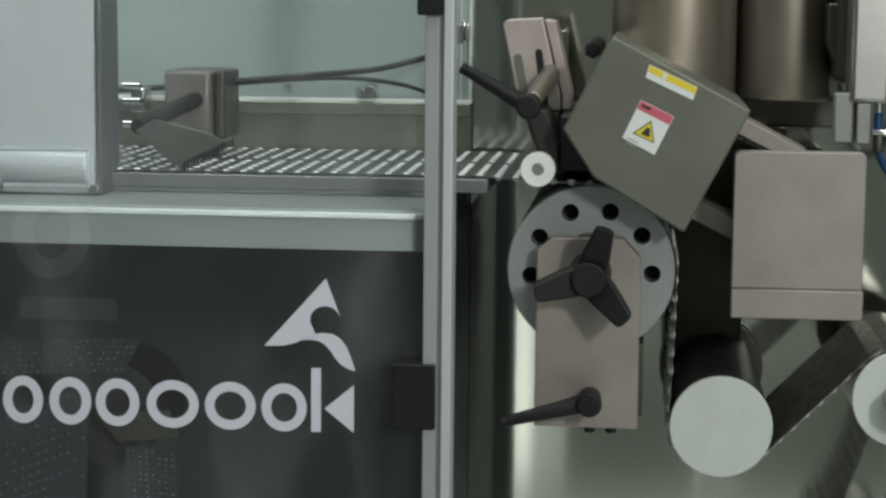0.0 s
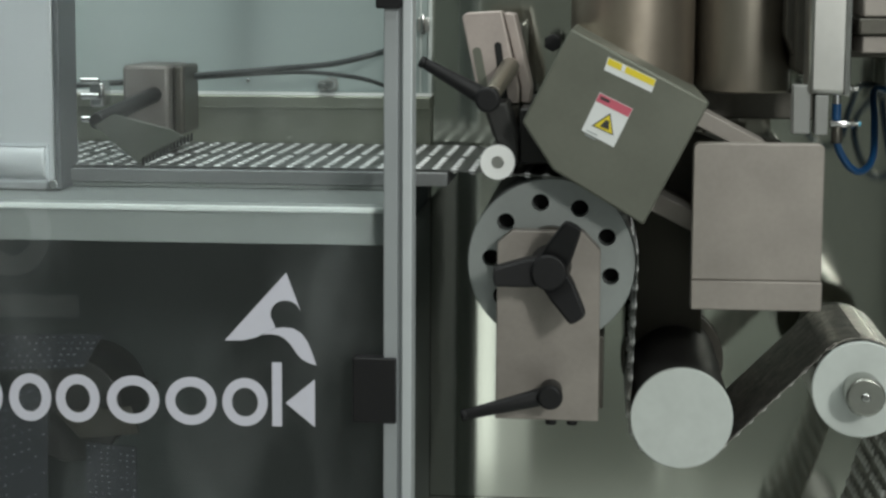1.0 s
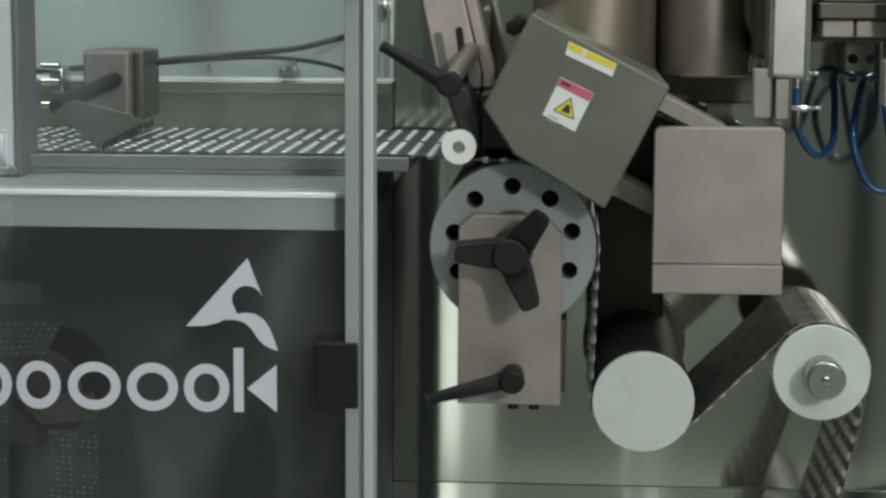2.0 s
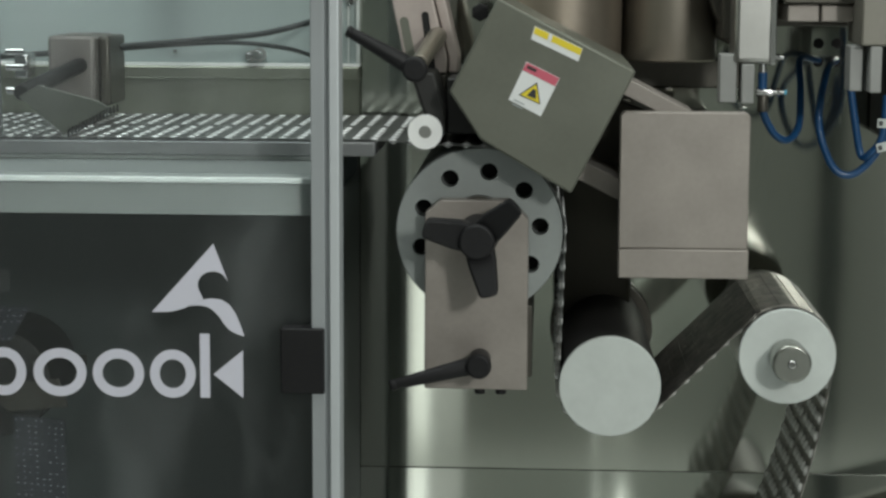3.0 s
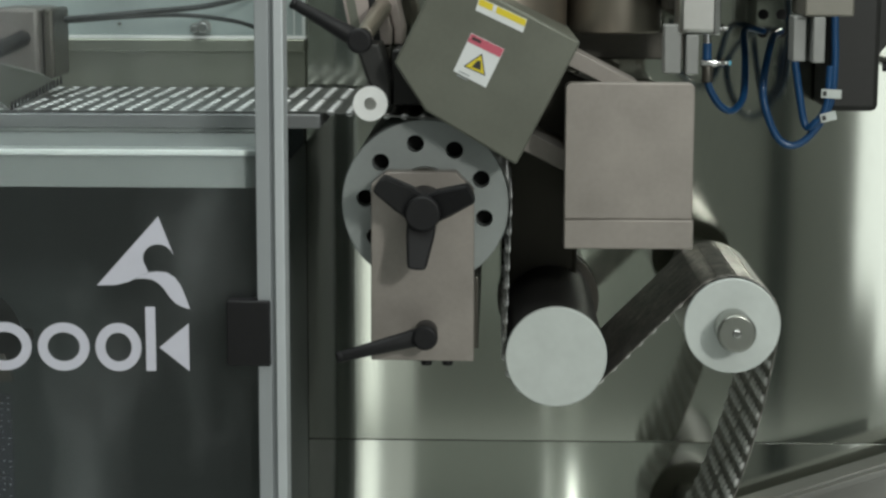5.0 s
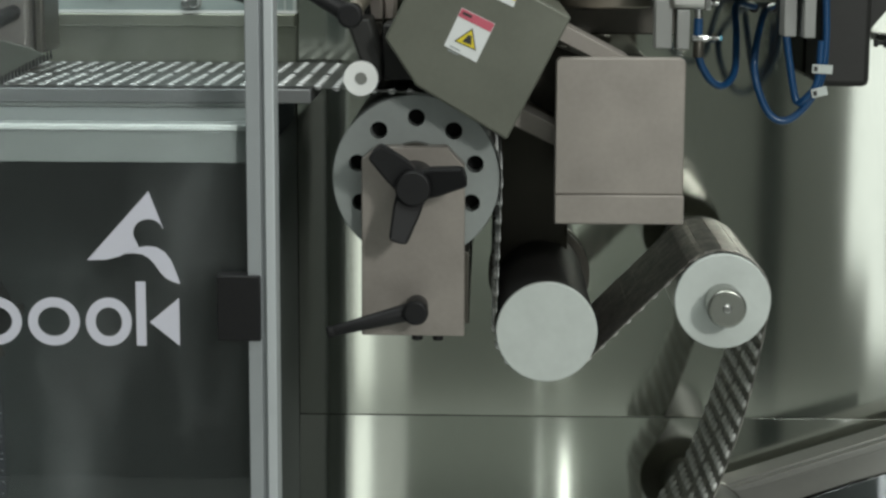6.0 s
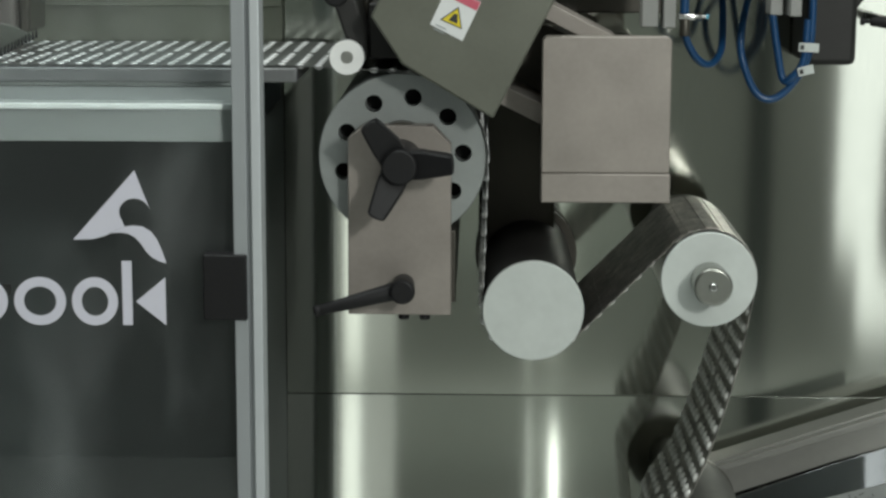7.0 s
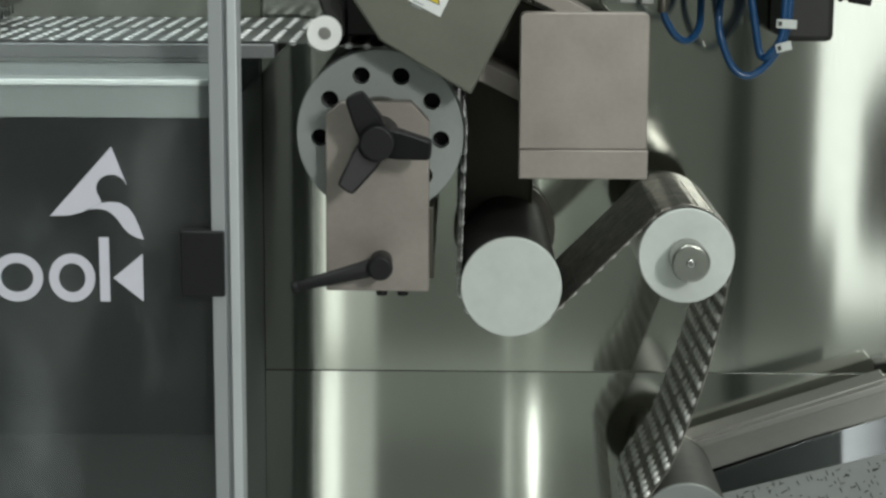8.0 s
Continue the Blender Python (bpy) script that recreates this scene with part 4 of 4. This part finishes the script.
def hoses():
    r = 0.0036
    for pts, label in (
        ([(0.1912, -0.186, 1.1675), (0.1965, -0.176, 1.1560), (0.2069, -0.165, 1.1420), (0.2200, -0.15, 1.1372), (0.2320, -0.13, 1.1494), (0.2365, -0.10, 1.1813),
          (0.2420, -0.05, 1.2080), (0.2660, -0.001, 1.2045)], "blue air hose looping from the elbow into the panel"),
        ([(0.2842, -0.001, 1.2045), (0.2660, -0.07, 1.2000), (0.2500, -0.14, 1.1708), (0.2491, -0.15, 1.1441), (0.2622, -0.15, 1.1121), (0.2784, -0.15, 1.1041),
          (0.2966, -0.15, 1.1176), (0.3110, -0.15, 1.1444), (0.3141, -0.15, 1.1816), (0.3131, -0.15, 1.2133), (0.3125, -0.15, 1.235)], "long blue air hose hanging in a loop"),
        ([(0.2761, -0.15, 1.1900), (0.2780, -0.15, 1.1760), (0.2824, -0.15, 1.1496), (0.2884, -0.15, 1.1230), (0.2960, -0.157, 1.1260), (0.3060, -0.158, 1.1420), (0.3085, -0.158, 1.180)],
         "blue air hose tied to the long loop"),
    ):
        tagged(link_mesh("air_hose", curve_tube(B(), pts, r), BLUE_TUBE), label, "hose", "blue air hoses")
    for x, z, w, tilt in ((0.3095, 1.1540, 0.0190, 3), (0.3075, 1.1325, 0.0150, -14)):
        t = thing("hose_tag", "white wrap-around hose tag with dark marks", "tag", (x, -0.163, z), "hose tags")
        bm = box(B(), -w / 2, w / 2, -0.0012, 0.0012, -0.0042, 0.0042, 0.0005)
        bmesh.ops.rotate(bm, verts=bm.verts, cent=(0, 0, 0), matrix=Matrix.Rotation(radians(tilt), 3, "Y"))
        part("label", bm, CAP, t, local=True)
        bm = box(B(), -w / 2 + 0.0015, -w / 2 + 0.0050, -0.0016, -0.00125, -0.0022, 0.0022)
        bmesh.ops.rotate(bm, verts=bm.verts, cent=(0, 0, 0), matrix=Matrix.Rotation(radians(tilt), 3, "Y"))
        part("mark", bm, INK, t, local=True)


def panel_holes():
    for x in (0.2658, 0.2840):
        for z in (1.2212, 1.2030):
            bm = B()
            ring(bm, (x, z), 0.0052, 0.0040, -0.0020, -0.0002, 24)
            t = thing("grommet", "black cable grommet in the steel plate", "grommet", (x, 0, z), "grommets in the plate")
            part("rim", bm, BLACK, t)
            bm = B()
            rod(bm, (x, -0.0002, z), (x, -0.0012, z), 0.0040, seg=20)
            part("mouth", bm, HOLE_SHADE, t)


def gripper_row():
    for x0, x1 in ((0.2100, 0.2384), (0.2402, 0.2715)):
        t = thing("valve_block", "pale nickel valve block under the dark rail", "valve block", ((x0 + x1) / 2, -0.17, 1.25), "valve blocks")
        part("body", box(B(), x0, x1, -0.200, -0.120, 1.2487, 1.2640, 0.0015), NICKEL, t)
    t = thing("valve_rail", "dark steel rail carrying the valve blocks", "rail", (0.24, -0.1, 1.245))
    part("bar", box(B(), 0.2000, 0.2780, -0.1195, -0.004, 1.2420, 1.2640, 0.002), DARK_STEEL, t)
    part("upper_bar", box(B(), 0.2060, 0.3300, -0.205, -0.004, 1.2650, 1.2800, 0.002), DARK_STEEL, t)
    part("top_block", box(B(), 0.2100, 0.2680, -0.200, -0.1, 1.2810, 1.3000, 0.002), NICKEL, t)
    t = thing("lift_block", "pale grey actuator block with two white fingers", "actuator", (0.29, -0.22, 1.2))
    part("body", box(B(), 0.2690, 0.3130, -0.250, -0.170, 1.2293, 1.40, 0.002), SATIN_OLIVE, t)
    part("finger", box(B(), 0.2620, 0.2735, -0.235, -0.205, 1.1885, 1.2290, 0.0012), FINGER, t, "pale grey gripper finger")
    part("finger", box(B(), 0.2775, 0.2880, -0.250, -0.215, 1.1882, 1.2290, 0.0012), FINGER, t, "pale grey gripper finger")


def dark_box():
    t = thing("junction_box", "dark grey cast junction box on the steel plate", "junction box", (0.345, -0.05, 1.13))
    part("body", box(B(), 0.3180, 0.3660, -0.100, -0.004, 1.1320, 1.34, 0.006), DARK_CAST, t)
    part("step", prism(B(), [(0.3665, 1.34), (0.3665, 1.1830), (0.3900, 1.2120), (0.3900, 1.34)], -0.080, -0.004, 0.002), DARK_CAST, t)
    u = thing("flow_valve", "small black flow control valve", "valve", (0.38, -0.1, 1.1735))
    bm = B()
    rod(bm, (0.3705, -0.09, 1.1740), (0.3745, -0.09, 1.1740), 0.0040, seg=16, bevel=0.0008)
    rod(bm, (0.3745, -0.09, 1.1740), (0.3800, -0.09, 1.1740), 0.0022, seg=16)
    part("screw", bm, BLACK, u, "black adjusting screw")
    bm = B()
    rod(bm, (0.3800, -0.09, 1.1735), (0.4020, -0.09, 1.1730), 0.0040, 0.0072, 24, 0.001)
    part("body", bm, BLACK, u)
    part("foot", box(B(), 0.3920, 0.4020, -0.084, -0.004, 1.1690, 1.1775, 0.001), BLACK, u)


def slanted_guide():
    """A channel close to the plate, with its flange, end block and apron."""
    t = thing("slanted_guide", "slanted satin aluminium guide channel", "guide channel", (0.33, -0.06, 0.74))

    def at(*pts):
        return [(1.0316 * x, 1.3 - 1.0316 * (1.3 - z)) for x, z in pts]
    part("channel", prism(B(), at((0.2300, 0.7369), (0.4280, 0.8025), (0.4330, 0.7970), (0.4330, 0.7640), (0.3600, 0.7420), (0.2360, 0.6990)), -0.060, -0.024, 0.001), GUIDE, t)
    part("flange", prism(B(), at((0.2310, 0.7352), (0.4230, 0.7990), (0.4275, 0.7985), (0.4290, 0.7935), (0.2325, 0.7290)), -0.072, -0.0605, 0.0008), GUIDE, t)
    part("groove", prism(B(), at((0.2330, 0.7285), (0.4270, 0.7922), (0.4272, 0.7906), (0.2332, 0.7268)), -0.0615, -0.0604), DARK_STEEL, t, "dark groove under the flange")
    part("end_block", prism(B(), at((0.4335, 0.7960), (0.4480, 0.7990), (0.4480, 0.7560), (0.4335, 0.7600)), -0.058, -0.022, 0.0015), DARK_CAST, t, "dark end block")
    apron = prism(B(), at((0.2450, 0.7010), (0.3600, 0.7410), (0.4320, 0.7630), (0.4320, 0.6300), (0.2450, 0.6000)), -0.062, -0.0605, 0.0004)
    bmesh.ops.rotate(apron, verts=apron.verts, cent=(0, -0.061, 0.74), matrix=Matrix.Rotation(radians(-6), 3, "X"))
    part("apron", apron, APRON, t, "polished steel apron")
    part("bracket", box(B(), 0.3050, 0.3530, -0.0235, -0.004, 0.66, 0.6800, 0.002), DARK_STEEL, t)
    part("bracket", box(B(), 0.4020, 0.4420, -0.0235, -0.004, 0.66, 0.7200, 0.002), DARK_STEEL, t)
    return t


def printed_web():
    t = thing("printed_web", "printed lidding foil strip with dark marks", "foil", (0.34, -0.16, 0.72))
    bm = prism(B(), [(0.2300, 0.7000), (0.4250, 0.7520), (0.4250, 0.60), (0.2300, 0.56)], -0.200, -0.1985)
    part("sheet", bm, PRINTED, t)
    bm = B()
    rng = random.Random(9)
    for i in range(130):
        x = 0.26 + rng.random() * 0.16
        z = 0.71 + (x - 0.26) * 0.26 - 0.004 - rng.random() * 0.05
        a = rng.choice((-0.5, 1.1))
        w, h = rng.uniform(0.0015, 0.006), rng.uniform(0.0005, 0.0011)
        box(bm, x - w / 2, x + w / 2, -0.2008, -0.2003, z - h / 2, z + h / 2)
        made = bm.verts[:][-8:]
        bmesh.ops.rotate(bm, verts=made, cent=(x, -0.2, z), matrix=Matrix.Rotation(a, 3, "Y"))
    part("print", bm, INK, t, "dark printed marks")
    return t


air_cylinder()
fittings()
hoses()
panel_holes()
gripper_row()
dark_box()
slanted_guide()
printed_web()

# ---- the blister web: a foil ribbon along its rollers, and rows of pockets that travel on it ----
WEB_Y0, WEB_Y1, NARROW_Y1 = -0.290, -0.018, -0.098
SPEED, PITCH = 0.0131, 0.0163


def web_path():
    """The web's line in x and z, sampled every half millimetre."""
    circles = [(DRUM_C, DRUM_R + 0.0012, -1), (BIG_C, BIG_R + 0.0006, 1), (RIGHT_C, RIGHT_R + 0.0012, -1), (LOW_C, LOW_R + 0.001, 1)]
    # between the last two rollers the slack web bows outwards
    slack = []
    for u in (0.25, 0.35, 0.45, 0.55, 0.65, 0.75):
        bow = 0.048 * u * (1 - u)
        slack.append(((0.2490 - 0.0800 * u + 0.952 * bow, 0.9500 - 0.2500 * u - 0.305 * bow), 0, 1))
    chain = [((-1.05, 1.1462), 0, 1), ((-0.165, 1.1462), 0, 1)] + circles[:3] + slack + circles[3:] + [((0.190, 0.45), 0, 1)]
    ends = []
    for (a, ra, sa), (b, rb, sb) in zip(chain, chain[1:]):
        v = Vector((b[0] - a[0], b[1] - a[1]))
        turn = math.acos((sb * rb - sa * ra) / v.length)
        ang = math.atan2(v.y, v.x) + turn
        n = Vector((math.cos(ang), math.sin(ang)))
        ends.append((Vector(a) - sa * ra * n, Vector(b) - sb * rb * n))
    points = []
    for k, (p, q) in enumerate(ends):
        steps = max(2, int((q - p).length / 0.0005))
        points += [p.lerp(q, i / steps) for i in range(steps)]
        if k + 1 < len(ends):
            c, r, s = chain[k + 1]
            if r:
                a0 = math.atan2(q.y - c[1], q.x - c[0])
                nxt = ends[k + 1][0]
                sweep = (s * (math.atan2(nxt.y - c[1], nxt.x - c[0]) - a0)) % (2 * math.pi)
                steps = max(2, int(sweep * r / 0.0005))
                points += [Vector((c[0] + r * math.cos(a0 + s * sweep * i / steps), c[1] + r * math.sin(a0 + s * sweep * i / steps))) for i in range(steps)]
    points.append(ends[-1][1])
    length = [0.0]
    for p, q in zip(points, points[1:]):
        length.append(length[-1] + (q - p).length)
    return points, length


WEB_POINTS, WEB_LENGTH = web_path()
WEB_S = np.array(WEB_LENGTH)
# the web is narrowed on the drum to fit the camera's view, and taken as sealed by the big roller
LOWEST = min((p.y, l) for p, l in zip(WEB_POINTS, WEB_LENGTH) if p.x < BIG_C[0] + BIG_R and p.y > 0.8)[1]
NARROWED, SEALED = LOWEST - 0.2, LOWEST - 0.108


def web_pose(s):
    i = int(np.clip(np.searchsorted(WEB_S, s) - 1, 2, len(WEB_POINTS) - 4))
    p, q = WEB_POINTS[i], WEB_POINTS[i + 1]
    f = (s - WEB_S[i]) / max(WEB_S[i + 1] - WEB_S[i], 1e-9)
    at, d = p.lerp(q, f), WEB_POINTS[i + 3] - WEB_POINTS[i - 2]
    return pose(at.x, 0, at.y, 0, -math.degrees(math.atan2(d.y, d.x)), 0)


def blister_web():
    t = thing("blister_web", "silver blister foil web threaded over the rollers", "foil web")
    keep = WEB_POINTS[::4] + [WEB_POINTS[-1]]
    at = [WEB_S[min(4 * i, len(WEB_S) - 1)] for i in range(len(keep))]
    cut = next(i for i, s in enumerate(at) if s > SEALED)
    for name, first, last, mat, label in (("foil", 0, cut, FOIL, ""), ("sealed_foil", cut, len(keep) - 1, LIDDING_LIT, "sealed and printed lidding foil")):
        bm, rows = B(), []
        for i in range(first, last + 1):
            p, back = keep[i], NARROW_Y1 if at[i] > NARROWED else WEB_Y1
            d = (keep[min(i + 1, len(keep) - 1)] - keep[max(i - 1, 0)]).normalized()
            n = Vector((-d.y, d.x)) * 0.00025
            rows.append([bm.verts.new((p.x + k * n.x, y, p.y + k * n.y)) for k, y in ((1, WEB_Y0), (1, back), (-1, back), (-1, WEB_Y0))])
        for a, b in zip(rows, rows[1:]):
            for k in range(4):
                bm.faces.new((a[k], a[(k + 1) % 4], b[(k + 1) % 4], b[k]))
        bmesh.ops.recalc_face_normals(bm, faces=bm.faces)
        part(name, bm, mat, t, label)
    return t


web = blister_web()
# one pocket, and the pressed band of a row that carries ten of them in two groups
bm = B()
bmesh.ops.create_uvsphere(bm, u_segments=10, v_segments=6, radius=1, matrix=Matrix.Diagonal((0.0041, 0.0056, 0.0036, 1)))
bmesh.ops.bisect_plane(bm, geom=bm.verts[:] + bm.edges[:] + bm.faces[:], plane_co=(0, 0, 0), plane_no=(0, 0, 1))
for f in bm.faces:
    f.smooth = True
for v in bm.verts:
    if v.co.z > 0:
        v.co.z *= 0.45
pocket_ob = link_mesh("pocket", bm, POCKET)
# past the big roller the pockets' mouths are flattened to look plain from the camera, and only their backs stand out
bm = B()
bmesh.ops.create_uvsphere(bm, u_segments=10, v_segments=6, radius=1, matrix=Matrix.Diagonal((0.0050, 0.0060, 0.0036, 1)))
for v in bm.verts:
    if v.co.z > 0:
        v.co.z *= 0.16
for f in bm.faces:
    f.smooth = True
    f.material_index = 1 if max(v.co.z for v in f.verts) > 0.0001 else 0
pocket_back = link_mesh("pocket", bm, POCKET_BACK)
pocket_back.data.materials.append(LIDDING_LIT)
band_narrow = link_mesh("foil_band", box(B(), -0.0058, 0.0058, WEB_Y0 + 0.004, NARROW_Y1 - 0.004, -0.0005, 0.0005), LIDDING_LIT)
band_ob = link_mesh("foil_band", box(B(), -0.0058, 0.0058, WEB_Y0 + 0.006, WEB_Y1 - 0.006, -0.0005, 0.0005), FOIL)
web_rows = []
s0 = 0.33
while s0 < WEB_S[-1] - 0.13:
    sealed = s0 > SEALED
    band, kind = (band_narrow, pocket_back) if sealed else (band_ob, pocket_ob)
    row = band if band.parent is None else band.copy()
    if row is not band:
        scene.collection.objects.link(row)
    row.parent = web
    for k in range(10):
        pocket = kind if kind.parent is None else kind.copy()
        if pocket is not kind:
            scene.collection.objects.link(pocket)
        pocket.parent = row
        along = 0.0105 + 0.0175 * k + (0.012 if k > 4 else 0.0) if sealed else 0.012 + 0.0250 * k + (0.018 if k > 4 else 0.0)
        pocket.location = (0, WEB_Y0 + along, 0)
    web_rows.append((row, s0))
    s0 += PITCH


def motions():
    turn = 9.85        # degrees a second, clockwise seen from the front
    times = [0.5 * k for k in range(17)]
    walk(index_drum, [(t, pose(DRUM_C[0], 0, DRUM_C[1], 0, turn * t, 0)) for t in times])
    walk(knob, [(t, pose(DRUM_C[0], -0.310, 1.0664, 0, turn * t, 0)) for t in times])
    for ob, c, r, way in ((big_roller, BIG_C, BIG_R, -1), (right_roller, RIGHT_C, RIGHT_R, 1), (low_roller, LOW_C, LOW_R, -1), (press, PRESS_C, PRESS_R, -1)):
        rate = way * math.degrees(SPEED / r)
        walk(ob, [(t, pose(c[0], 0, c[1], 0, rate * t, 0)) for t in times])
    for ob, s0 in web_rows:
        walk(ob, [(t, web_pose(s0 + SPEED * t)) for t in times])


motions()
